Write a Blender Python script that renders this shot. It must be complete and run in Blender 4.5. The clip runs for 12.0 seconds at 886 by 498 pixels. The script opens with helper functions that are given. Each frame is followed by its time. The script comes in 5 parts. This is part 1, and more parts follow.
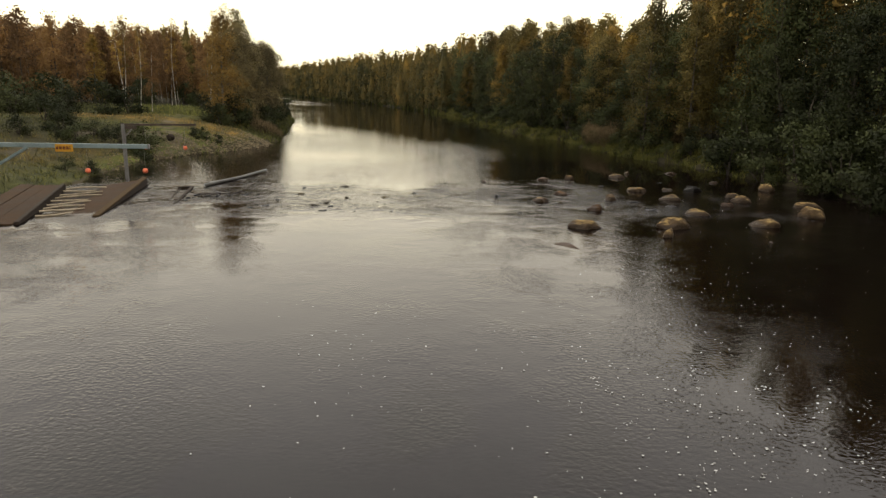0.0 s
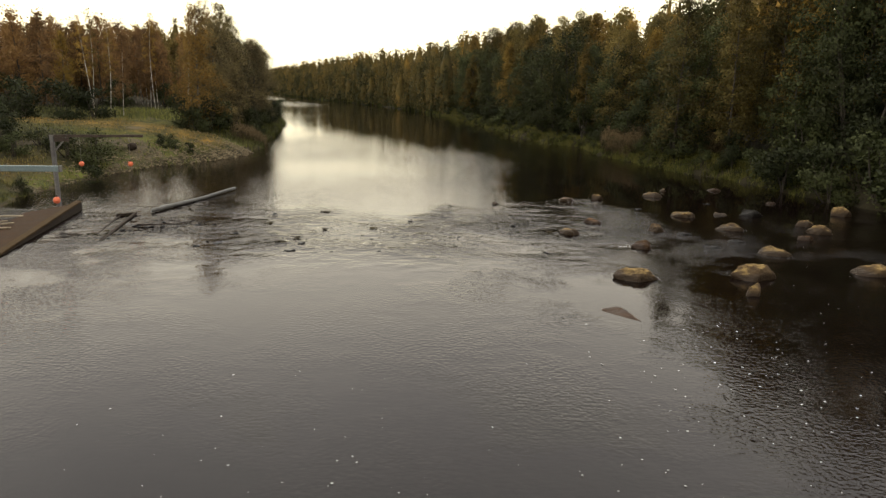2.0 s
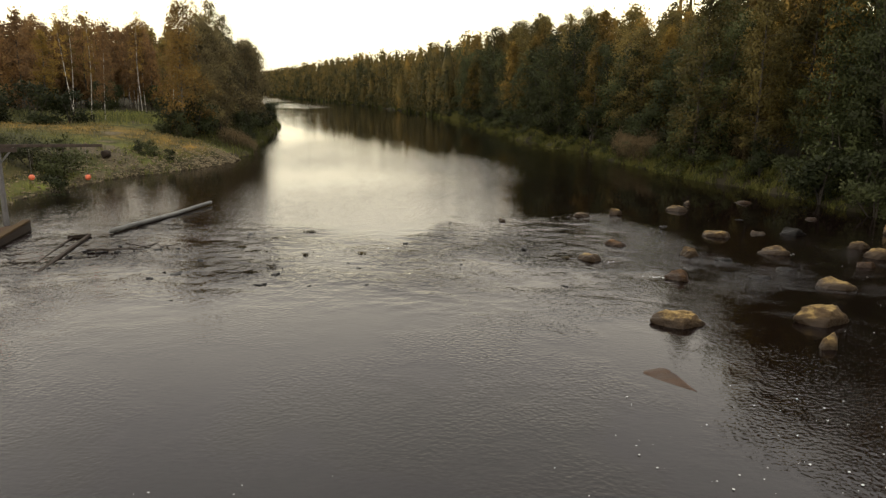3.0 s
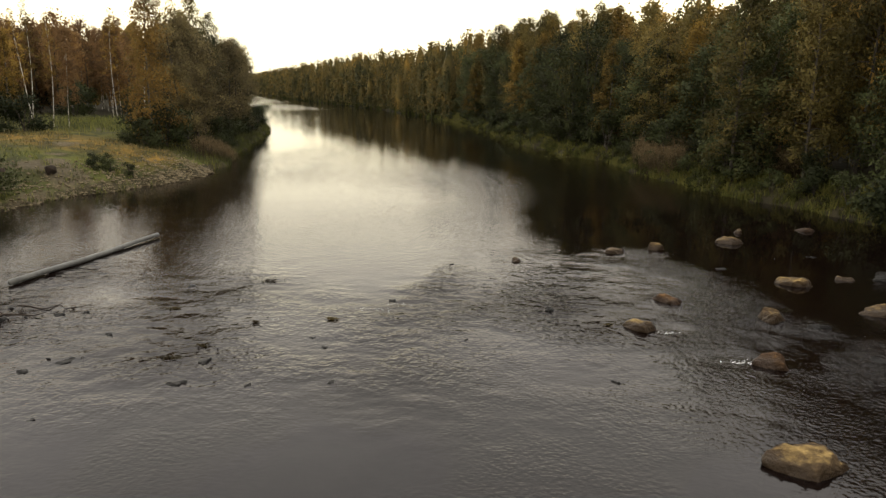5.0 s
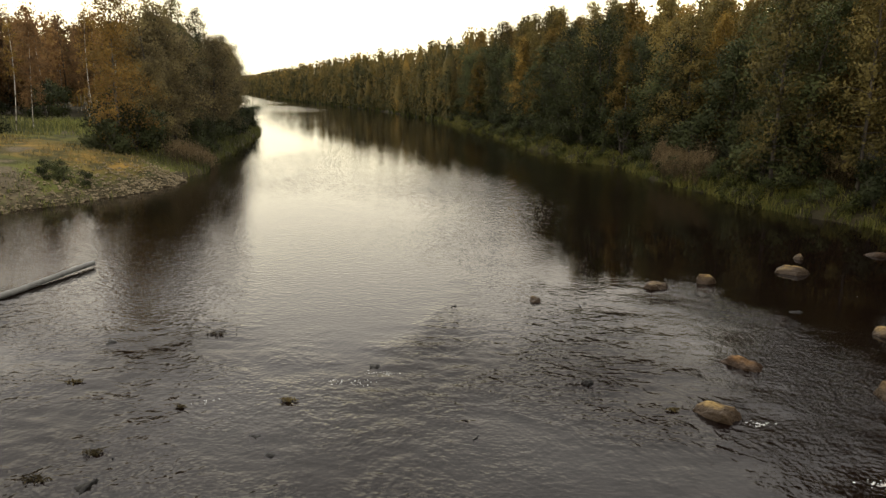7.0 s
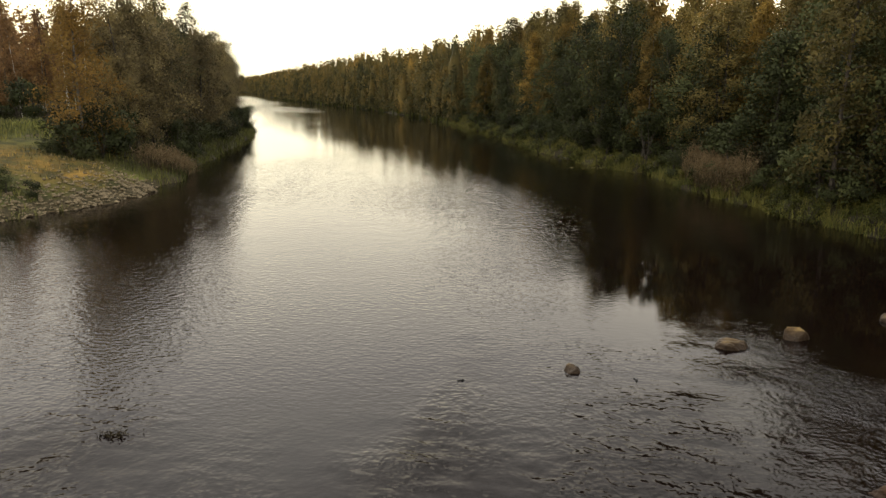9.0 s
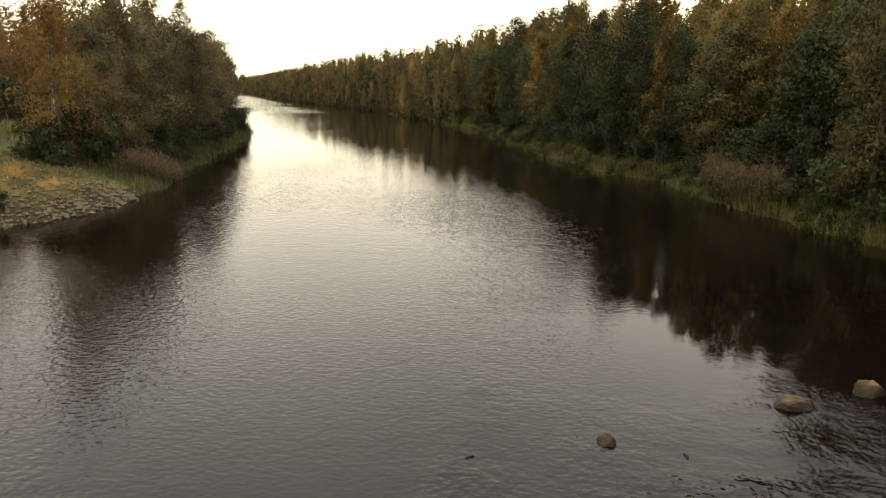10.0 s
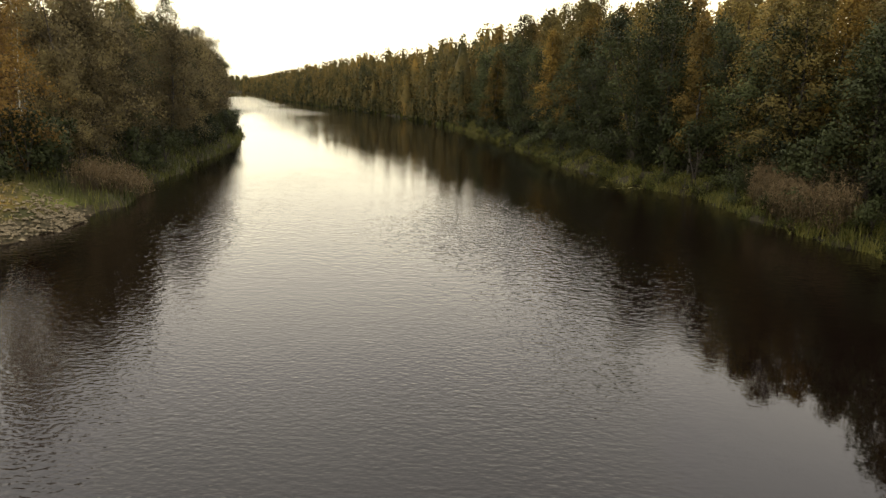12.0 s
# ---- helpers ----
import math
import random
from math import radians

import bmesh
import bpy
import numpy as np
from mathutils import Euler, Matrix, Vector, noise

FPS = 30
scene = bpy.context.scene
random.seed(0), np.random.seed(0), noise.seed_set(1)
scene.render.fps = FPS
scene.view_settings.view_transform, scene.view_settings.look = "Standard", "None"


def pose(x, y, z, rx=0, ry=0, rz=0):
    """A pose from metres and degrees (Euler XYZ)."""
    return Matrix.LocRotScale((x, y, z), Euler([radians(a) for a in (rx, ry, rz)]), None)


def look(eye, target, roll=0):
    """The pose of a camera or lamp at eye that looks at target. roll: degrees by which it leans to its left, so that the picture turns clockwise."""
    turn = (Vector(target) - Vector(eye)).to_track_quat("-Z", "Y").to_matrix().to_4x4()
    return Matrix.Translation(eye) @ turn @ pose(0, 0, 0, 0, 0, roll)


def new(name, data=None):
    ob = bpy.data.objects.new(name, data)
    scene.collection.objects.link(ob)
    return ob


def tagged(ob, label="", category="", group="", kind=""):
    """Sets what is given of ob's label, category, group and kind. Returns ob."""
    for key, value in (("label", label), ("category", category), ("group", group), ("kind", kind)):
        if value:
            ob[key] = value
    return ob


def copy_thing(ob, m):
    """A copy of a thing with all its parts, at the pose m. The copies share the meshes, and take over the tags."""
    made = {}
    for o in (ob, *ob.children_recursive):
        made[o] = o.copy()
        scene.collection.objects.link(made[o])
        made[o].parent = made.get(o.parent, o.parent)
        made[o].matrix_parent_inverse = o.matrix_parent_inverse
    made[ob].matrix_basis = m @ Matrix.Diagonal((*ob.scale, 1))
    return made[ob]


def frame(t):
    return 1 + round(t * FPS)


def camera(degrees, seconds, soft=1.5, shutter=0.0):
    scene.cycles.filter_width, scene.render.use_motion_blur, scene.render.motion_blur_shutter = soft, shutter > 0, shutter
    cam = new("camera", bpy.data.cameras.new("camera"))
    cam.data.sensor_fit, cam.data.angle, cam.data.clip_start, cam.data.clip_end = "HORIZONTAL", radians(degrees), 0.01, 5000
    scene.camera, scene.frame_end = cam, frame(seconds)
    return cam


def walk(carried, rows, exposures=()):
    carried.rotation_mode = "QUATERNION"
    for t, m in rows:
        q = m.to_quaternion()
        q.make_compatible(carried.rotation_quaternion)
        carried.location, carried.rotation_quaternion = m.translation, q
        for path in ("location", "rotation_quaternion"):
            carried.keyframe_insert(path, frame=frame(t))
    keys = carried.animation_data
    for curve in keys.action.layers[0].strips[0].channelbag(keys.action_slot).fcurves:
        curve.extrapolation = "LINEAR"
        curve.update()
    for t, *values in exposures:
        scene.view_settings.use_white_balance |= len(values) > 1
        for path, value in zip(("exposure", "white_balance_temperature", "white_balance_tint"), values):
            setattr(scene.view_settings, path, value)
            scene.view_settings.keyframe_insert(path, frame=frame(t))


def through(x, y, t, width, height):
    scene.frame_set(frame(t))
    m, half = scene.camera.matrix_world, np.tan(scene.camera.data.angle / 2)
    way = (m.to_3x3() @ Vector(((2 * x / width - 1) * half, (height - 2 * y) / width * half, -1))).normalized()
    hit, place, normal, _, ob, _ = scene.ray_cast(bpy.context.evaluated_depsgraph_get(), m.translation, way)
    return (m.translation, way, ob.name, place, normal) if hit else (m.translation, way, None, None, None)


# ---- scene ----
cam = camera(65.5, 12.0, soft=1.4)
PATH = [
    (0, 1.127, -1.400, 4.188, 76.746, 1.131, 2.869),
    (0.5, 1.039, -0.104, 4.158, 76.825, 1.170, 2.864),
    (1, 0.956, 1.274, 4.190, 76.800, 1.153, 2.889),
    (1.5, 0.870, 2.698, 4.239, 76.739, 1.104, 2.947),
    (2, 0.796, 4.181, 4.270, 76.717, 1.054, 3.050),
    (2.5, 0.732, 5.702, 4.279, 76.760, 1.005, 3.146),
    (3, 0.675, 7.180, 4.297, 76.800, 0.931, 3.206),
    (3.5, 0.622, 8.527, 4.373, 76.737, 0.906, 3.266),
    (5.5, 0.397, 13.012, 4.462, 76.830, 0.755, 3.366),
    (6, 0.359, 13.967, 4.418, 76.887, 0.743, 3.409),
    (6.5, 0.303, 14.904, 4.363, 76.920, 0.757, 3.411),
    (7, 0.226, 15.841, 4.322, 76.895, 0.785, 3.380),
    (9, 0.022, 19.824, 4.168, 76.979, 0.766, 3.861),
    (9.5, -0.078, 20.812, 4.210, 76.986, 0.875, 3.904),
    (10, -0.175, 21.841, 4.243, 76.999, 0.964, 3.950),
    (10.5, -0.272, 22.887, 4.264, 77.012, 1.048, 4.005),
    (11, -0.373, 23.932, 4.262, 77.049, 1.153, 4.057),
    (11.5, -0.483, 24.998, 4.245, 77.107, 1.231, 4.100),
    (12, -0.617, 26.132, 4.258, 77.116, 1.173, 4.149),
]
walk(cam, [(t, pose(x, y, z, rx, 0, rz) @ pose(0, 0, 0, 0, 0, roll)) for t, x, y, z, rx, roll, rz in PATH], [(0, -0.28), (3.5, -0.22), (7, -0.1), (12, 0.0)])

# ---- light: an overcast evening sky with a warm horizon, and a soft low sun behind the cloud ----
SUN_UP, SUN_AZ = radians(60), radians(-35)
world = bpy.data.worlds.new("overcast_sky")
scene.world = world
world.use_nodes = True
wt = world.node_tree
wt.nodes.clear()


def node(tree, kind, **inputs):
    """A node; keyword arguments set its sockets by name, with _ for blanks."""
    made = tree.nodes.new(kind)
    for key, value in inputs.items():
        made.inputs[key.replace("_", " ")].default_value = value
    return made


def ramp(tree, fac, stops):
    made = tree.nodes.new("ShaderNodeValToRGB")
    els = made.color_ramp.elements
    while len(els) < len(stops):
        els.new(0.5)
    for el, (at, col) in zip(els, stops):
        el.position, el.color = at, (*col, 1)
    tree.links.new(fac, made.inputs["Fac"])
    return made.outputs["Color"]


def maths(tree, op, a, b=None, clamp=False):
    made = tree.nodes.new("ShaderNodeMath")
    made.operation, made.use_clamp = op, clamp
    for n, v in enumerate((a, b)):
        if v is None:
            continue
        if isinstance(v, (int, float)):
            made.inputs[n].default_value = v
        else:
            tree.links.new(v, made.inputs[n])
    return made.outputs[0]


def mixcol(tree, fac, a, b, blend="MIX"):
    made = tree.nodes.new("ShaderNodeMix")
    made.data_type, made.blend_type = "RGBA", blend
    for sock, v in ((made.inputs[0], fac), (made.inputs[6], a), (made.inputs[7], b)):
        if isinstance(v, (int, float)):
            sock.default_value = v
        elif isinstance(v, tuple):
            sock.default_value = (*v, 1)
        else:
            tree.links.new(v, sock)
    return made.outputs[2]


def span(tree, value, a, b, c=0.0, d=1.0):
    """Value from a..b to c..d, smoothly and clamped."""
    made = tree.nodes.new("ShaderNodeMapRange")
    made.interpolation_type = "SMOOTHSTEP"
    for n, v in zip((1, 2, 3, 4), (a, b, c, d)):
        made.inputs[n].default_value = v
    tree.links.new(value, made.inputs[0])
    return made.outputs[0]


sky = wt.nodes.new("ShaderNodeTexSky")
sky.sky_type, sky.sun_disc = "NISHITA", False
sky.sun_elevation, sky.sun_rotation, sky.dust_density, sky.air_density = SUN_UP, SUN_AZ, 4.0, 1.5
grey = node(wt, "ShaderNodeHueSaturation", Saturation=0.15, Value=0.1)
wt.links.new(sky.outputs[0], grey.inputs["Color"])
wco = wt.nodes.new("ShaderNodeTexCoord")
wsep = wt.nodes.new("ShaderNodeSeparateXYZ")
wt.links.new(wco.outputs["Generated"], wsep.inputs[0])
cloud = ramp(wt, wsep.outputs["Z"], [(0.0, (2.06, 1.83, 1.26)), (0.1, (2.84, 2.54, 1.76)), (0.22, (2.42, 2.19, 1.77)), (0.45, (1.95, 1.83, 1.69)), (1.0, (1.95, 1.93, 1.86))])
veil = node(wt, "ShaderNodeTexNoise", Scale=2.2, Detail=3.0)
wt.links.new(wco.outputs["Generated"], veil.inputs["Vector"])
cloud = mixcol(wt, 1.0, cloud, ramp(wt, veil.outputs["Fac"], [(0.3, (0.92, 0.92, 0.93)), (0.7, (1.07, 1.07, 1.06))]), "MULTIPLY")
back = node(wt, "ShaderNodeBackground", Strength=1.0)
wt.links.new(mixcol(wt, 0.9, grey.outputs[0], cloud), back.inputs["Color"])
wt.links.new(back.outputs[0], wt.nodes.new("ShaderNodeOutputWorld").inputs["Surface"])

sun = new("sun", bpy.data.lights.new("sun", "SUN"))
sun.data.energy, sun.data.angle, sun.data.color = 1.25, radians(40), (1.0, 0.9, 0.72)
sun.matrix_world = look((0, 0, 60), (-60 * math.sin(SUN_AZ) / math.tan(SUN_UP), -60 * math.cos(SUN_AZ) / math.tan(SUN_UP), 0))


# ---- materials ----
def material(name, rough=0.8, spec=0.3):
    m = bpy.data.materials.new(name)
    m.use_nodes = True
    t = m.node_tree
    bsdf = t.nodes["Principled BSDF"]
    bsdf.inputs["Roughness"].default_value = rough
    bsdf.inputs["Specular IOR Level"].default_value = spec
    return m, t, bsdf


def place(t, sx=1.0, sy=1.0, sz=1.0, local=False):
    """World position (or the object's own), scaled."""
    mp = t.nodes.new("ShaderNodeMapping")
    mp.inputs["Scale"].default_value = (sx, sy, sz)
    src = t.nodes.new("ShaderNodeTexCoord").outputs["Object"] if local else t.nodes.new("ShaderNodeNewGeometry").outputs["Position"]
    t.links.new(src, mp.inputs["Vector"])
    return mp.outputs[0]


def grain(t, vec, scale, detail=4.0, rough=0.6):
    made = node(t, "ShaderNodeTexNoise", Scale=scale, Detail=detail, Roughness=rough)
    t.links.new(vec, made.inputs["Vector"])
    return made.outputs["Fac"]


def bump(t, bsdf, height, metres):
    made = node(t, "ShaderNodeBump", Strength=1.0, Distance=metres)
    t.links.new(height, made.inputs["Height"])
    t.links.new(made.outputs[0], bsdf.inputs["Normal"])


def leaf_material(name, dark, mid, light, through=0.35, lumps=0.8, vary=0.1, tint="", apart=0.55, base=0.0):
    """Leaves: each tree has its own tone, each leaf its own shade."""
    m, t, bsdf = material(name, 0.65, 0.1)
    isl = t.nodes.new("ShaderNodeNewGeometry").outputs["Random Per Island"]
    own = t.nodes.new("ShaderNodeObjectInfo").outputs["Random"]
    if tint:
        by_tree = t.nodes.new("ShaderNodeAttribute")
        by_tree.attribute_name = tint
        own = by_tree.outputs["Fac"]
    clump = grain(t, place(t, local=True), lumps, 2.0)
    k = maths(t, "ADD", maths(t, "MULTIPLY", isl, vary), maths(t, "ADD", maths(t, "MULTIPLY", own, apart), base))
    k = maths(t, "ADD", k, maths(t, "MULTIPLY", maths(t, "SUBTRACT", clump, 0.5), 1.3), True)
    col = ramp(t, k, [(0.08, dark), (0.45, mid), (0.95, light)])
    t.links.new(col, bsdf.inputs["Base Color"])
    tr = t.nodes.new("ShaderNodeBsdfTranslucent")
    t.links.new(col, tr.inputs["Color"])
    mx = node(t, "ShaderNodeMixShader", Fac=through)
    t.links.new(bsdf.outputs[0], mx.inputs[1])
    t.links.new(tr.outputs[0], mx.inputs[2])
    t.links.new(mx.outputs[0], t.nodes["Material Output"].inputs["Surface"])
    return m


def bark_material(name, pale, dark, bands):
    m, t, bsdf = material(name, 0.85, 0.2)
    n1 = grain(t, place(t, 5, 5, bands, True), 1.0, 3.0)
    n2 = grain(t, place(t, local=True), 14.0, 3.0)
    col = ramp(t, maths(t, "ADD", n1, maths(t, "MULTIPLY", maths(t, "SUBTRACT", n2, 0.5), 0.35)), [(0.4, dark), (0.5, pale)])
    t.links.new(col, bsdf.inputs["Base Color"])
    bump(t, bsdf, n2, 0.015)
    return m


def plain_material(name, a, b, scale, rough=0.8, relief=0.004, stretch=(1, 1, 1), metal=0.0, spec=0.25):
    """Two tones of one stuff mixed by grain at two scales."""
    m, t, bsdf = material(name, rough, spec)
    bsdf.inputs["Metallic"].default_value = metal
    n1 = grain(t, place(t, *stretch, local=True), scale)
    n2 = grain(t, place(t, *stretch, local=True), scale * 9)
    k = maths(t, "ADD", maths(t, "MULTIPLY", n1, 0.65), maths(t, "MULTIPLY", n2, 0.35))
    t.links.new(ramp(t, k, [(0.33, a), (0.67, b)]), bsdf.inputs["Base Color"])
    t.links.new(span(t, n1, 0.2, 0.8, rough - 0.12, min(1.0, rough + 0.12)), bsdf.inputs["Roughness"])
    bump(t, bsdf, n2, relief)
    return m


LEAF_BIRCH = leaf_material("birch_leaves_autumn", (0.105, 0.074, 0.021), (0.265, 0.168, 0.041), (0.46, 0.285, 0.062))
LEAF_RUST = leaf_material("birch_leaves_rust", (0.115, 0.069, 0.034), (0.235, 0.139, 0.059), (0.375, 0.223, 0.08), 0.48)
LEAF_GOLD = leaf_material("birch_leaves_gold", (0.1, 0.07, 0.018), (0.23, 0.15, 0.034), (0.39, 0.245, 0.048))
LEAF_OLIVE = leaf_material("birch_leaves_olive", (0.055, 0.047, 0.016), (0.143, 0.112, 0.034), (0.29, 0.205, 0.055))
LEAF_ALDER = leaf_material("alder_leaves", (0.019, 0.023, 0.009), (0.052, 0.06, 0.022), (0.122, 0.134, 0.051), 0.28)
LEAF_POINT = leaf_material("mixed_leaves_point", (0.076, 0.062, 0.032), (0.17, 0.136, 0.062), (0.305, 0.236, 0.093), 0.44)
LEAF_AMBER = leaf_material("birch_leaves_amber", (0.095, 0.063, 0.021), (0.23, 0.142, 0.038), (0.4, 0.24, 0.054), 0.42, apart=0.1, base=0.24)
LEAF_WILLOW = leaf_material("willow_leaves", (0.017, 0.02, 0.008), (0.045, 0.051, 0.018), (0.108, 0.115, 0.045), 0.28)
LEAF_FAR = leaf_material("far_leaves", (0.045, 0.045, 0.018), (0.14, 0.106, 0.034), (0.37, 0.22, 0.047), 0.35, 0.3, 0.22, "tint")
REED_STALK = leaf_material("reed_stalks", (0.03, 0.023, 0.011), (0.06, 0.045, 0.021), (0.11, 0.083, 0.04), 0.3)
REED = leaf_material("dry_reed", (0.055, 0.04, 0.02), (0.11, 0.079, 0.041), (0.2, 0.148, 0.082), 0.3)
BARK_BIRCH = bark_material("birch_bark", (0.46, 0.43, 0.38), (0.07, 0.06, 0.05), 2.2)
# the same birch bark, darkened: the shade under the crowns is in its colour
BARK_SHADED = bark_material("shaded_birch_bark", (0.13, 0.118, 0.1), (0.04, 0.034, 0.028), 2.2)
BARK_DARK = bark_material("alder_bark", (0.06, 0.05, 0.04), (0.028, 0.024, 0.02), 0.8)



def meadow_colour(t, shade):
    """Dull green, straw and bright green, as the meadow's own fields say; shade varies each."""
    kinds_of = []
    for name in ("dry", "lush"):
        field = t.nodes.new("ShaderNodeAttribute")
        field.attribute_name = name
        kinds_of.append(field.outputs["Fac"])
    dull = ramp(t, shade, [(0.1, (0.018, 0.021, 0.006)), (0.55, (0.046, 0.049, 0.012)), (0.95, (0.1, 0.095, 0.023))])
    straw = ramp(t, shade, [(0.1, (0.11, 0.066, 0.014)), (0.55, (0.205, 0.122, 0.026)), (0.95, (0.31, 0.195, 0.045))])
    bright = ramp(t, shade, [(0.1, (0.056, 0.066, 0.012)), (0.55, (0.115, 0.125, 0.022)), (0.95, (0.19, 0.185, 0.035))])
    mottle = span(t, grain(t, place(t), 1.3, 3.0, 0.65), 0.36, 0.6, 0.25, 1.0)
    return mixcol(t, kinds_of[1], mixcol(t, maths(t, "MULTIPLY", kinds_of[0], mottle), dull, straw), bright)


GRASS, gt, gb = material("grass_blades", 0.7, 0.2)
gt.links.new(meadow_colour(gt, gt.nodes.new("ShaderNodeNewGeometry").outputs["Random Per Island"]), gb.inputs["Base Color"])
FRINGE = leaf_material("bank_grass", (0.014, 0.016, 0.004), (0.05, 0.056, 0.012), (0.14, 0.128, 0.03), 0.3, 0.6, 0.5)

# ground: mud and stones under the water, gravel at its edge, soil and moss above
GROUND, gt, gb = material("earth", 0.95, 0.15)
pos = place(gt)
sep = gt.nodes.new("ShaderNodeSeparateXYZ")
gt.links.new(pos, sep.inputs[0])
n_mid, n_fine = grain(gt, pos, 0.9), grain(gt, pos, 7.0)
bed = ramp(gt, grain(gt, pos, 2.2), [(0.35, (0.035, 0.024, 0.014)), (0.7, (0.11, 0.075, 0.04))])
gravel = ramp(gt, n_fine, [(0.3, (0.014, 0.012, 0.006)), (0.5, (0.038, 0.031, 0.015)), (0.75, (0.09, 0.07, 0.037))])
moss = meadow_colour(gt, maths(gt, "ADD", maths(gt, "MULTIPLY", n_mid, 0.6), maths(gt, "MULTIPLY", n_fine, 0.4)))
sand = ramp(gt, n_fine, [(0.3, (0.055, 0.044, 0.027)), (0.7, (0.125, 0.1, 0.062))])
moss = mixcol(gt, maths(gt, "MULTIPLY", span(gt, grain(gt, pos, 0.8, 3.0), 0.44, 0.6), 0.7), moss, (0.02, 0.022, 0.008))
shore = gt.nodes.new("ShaderNodeAttribute")
shore.attribute_name = "shore"
top = mixcol(gt, span(gt, maths(gt, "ADD", shore.outputs["Fac"], maths(gt, "MULTIPLY", maths(gt, "SUBTRACT", n_mid, 0.5), 0.8)), 0.4, 0.7), moss, gravel)
track = gt.nodes.new("ShaderNodeAttribute")
track.attribute_name = "track"
top = mixcol(gt, span(gt, maths(gt, "ADD", track.outputs["Fac"], maths(gt, "MULTIPLY", maths(gt, "SUBTRACT", n_mid, 0.5), 0.5)), 0.45, 0.7), top, sand)
litter = gt.nodes.new("ShaderNodeAttribute")
litter.attribute_name = "litter"
soil = ramp(gt, n_mid, [(0.3, (0.014, 0.012, 0.007)), (0.7, (0.036, 0.03, 0.014))])
gt.links.new(mixcol(gt, litter.outputs["Fac"], mixcol(gt, span(gt, sep.outputs["Z"], -0.06, 0.05), bed, top), soil), gb.inputs["Base Color"])
bump(gt, gb, maths(gt, "ADD", n_mid, maths(gt, "MULTIPLY", n_fine, 0.4)), 0.08)

# water: clear brown, mirror-like where calm, broken by ripples elsewhere
WATER, gt, gb = material("river_water")
gt.nodes.remove(gb)
pos = place(gt)
sep = gt.nodes.new("ShaderNodeSeparateXYZ")
gt.links.new(pos, sep.inputs[0])
drift = gt.nodes.new("ShaderNodeVectorMath")
drift.operation = "ADD"
bend = node(gt, "ShaderNodeTexNoise", Scale=0.8, Detail=2.0)
gt.links.new(pos, bend.inputs["Vector"])
gt.links.new(pos, drift.inputs[0])
soft_bend = node(gt, "ShaderNodeMix")
soft_bend.data_type = "VECTOR"
soft_bend.inputs[0].default_value = 0.4
gt.links.new(bend.outputs["Color"], soft_bend.inputs[5])
gt.links.new(soft_bend.outputs[1], drift.inputs[1])
gust = span(gt, grain(gt, place(gt, 0.05, 0.02, 1), 1.0, 2.0), 0.4, 0.62, 0.45, 1.35)
calm = gt.nodes.new("ShaderNodeAttribute")
calm.attribute_name = "calm"
rapid = gt.nodes.new("ShaderNodeAttribute")
rapid.attribute_name = "rapid"
rip = maths(gt, "MULTIPLY", grain(gt, place(gt, 0.85, 1.0, 1), 7.5, 2.0, 0.5), 0.0075)
fine = maths(gt, "MULTIPLY", grain(gt, place(gt, 0.85, 1.0, 1), 15.0, 1.0, 0.5), 0.014)
wide_rip = maths(gt, "ADD", maths(gt, "MULTIPLY", grain(gt, place(gt, 0.65, 1.0, 1), 6.6, 2.0, 0.5), 0.0085), maths(gt, "MULTIPLY", grain(gt, place(gt, 0.65, 1.0, 1), 13.0, 1.0, 0.5), 0.0145))
far_rip = maths(gt, "ADD", maths(gt, "MULTIPLY", grain(gt, place(gt, 0.65, 1.0, 1), 3.7, 2.0, 0.5), 0.0165), maths(gt, "MULTIPLY", grain(gt, place(gt, 0.65, 1.0, 1), 7.5, 1.0, 0.5), 0.022))
beyond = span(gt, sep.outputs["Y"], 34, 46)
wide_rip = maths(gt, "ADD", maths(gt, "MULTIPLY", wide_rip, maths(gt, "SUBTRACT", 1.0, beyond)), maths(gt, "MULTIPLY", far_rip, beyond))
pool = span(gt, sep.outputs["Y"], 25.5, 29.5)
rip = maths(gt, "ADD", maths(gt, "MULTIPLY", rip, maths(gt, "SUBTRACT", 1.0, pool)), maths(gt, "MULTIPLY", wide_rip, pool))
fine = maths(gt, "MULTIPLY", fine, maths(gt, "SUBTRACT", 1.0, maths(gt, "MULTIPLY", pool, 0.8)))
swell = maths(gt, "MULTIPLY", grain(gt, place(gt, 0.8, 1.0, 1), 1.1, 1.0), 0.008)
slick = gt.nodes.new("ShaderNodeAttribute")
slick.attribute_name = "slick"
small = maths(gt, "ADD", maths(gt, "MULTIPLY", maths(gt, "ADD", rip, swell), maths(gt, "SUBTRACT", 1.0, slick.outputs["Fac"])), maths(gt, "MULTIPLY", fine, maths(gt, "SUBTRACT", 1.0, maths(gt, "MULTIPLY", slick.outputs["Fac"], 0.56))))
boil = span(gt, grain(gt, drift.outputs[0], 0.42, 3.0, 0.6), 0.38, 0.6, 0.3, 1.3)
boil = maths(gt, "ADD", maths(gt, "MULTIPLY", boil, maths(gt, "SUBTRACT", 1.0, pool)), pool)
small = maths(gt, "MULTIPLY", small, boil)
small = maths(gt, "MULTIPLY", small, maths(gt, "MULTIPLY", maths(gt, "MULTIPLY", gust, span(gt, sep.outputs["Y"], 42, 66, 1.0, 0.16)), maths(gt, "SUBTRACT", 1.0, calm.outputs["Fac"])))
patchy = span(gt, grain(gt, place(gt, 0.8, 1.0, 1), 0.55, 2.0), 0.36, 0.62, 0.25, 1.25)
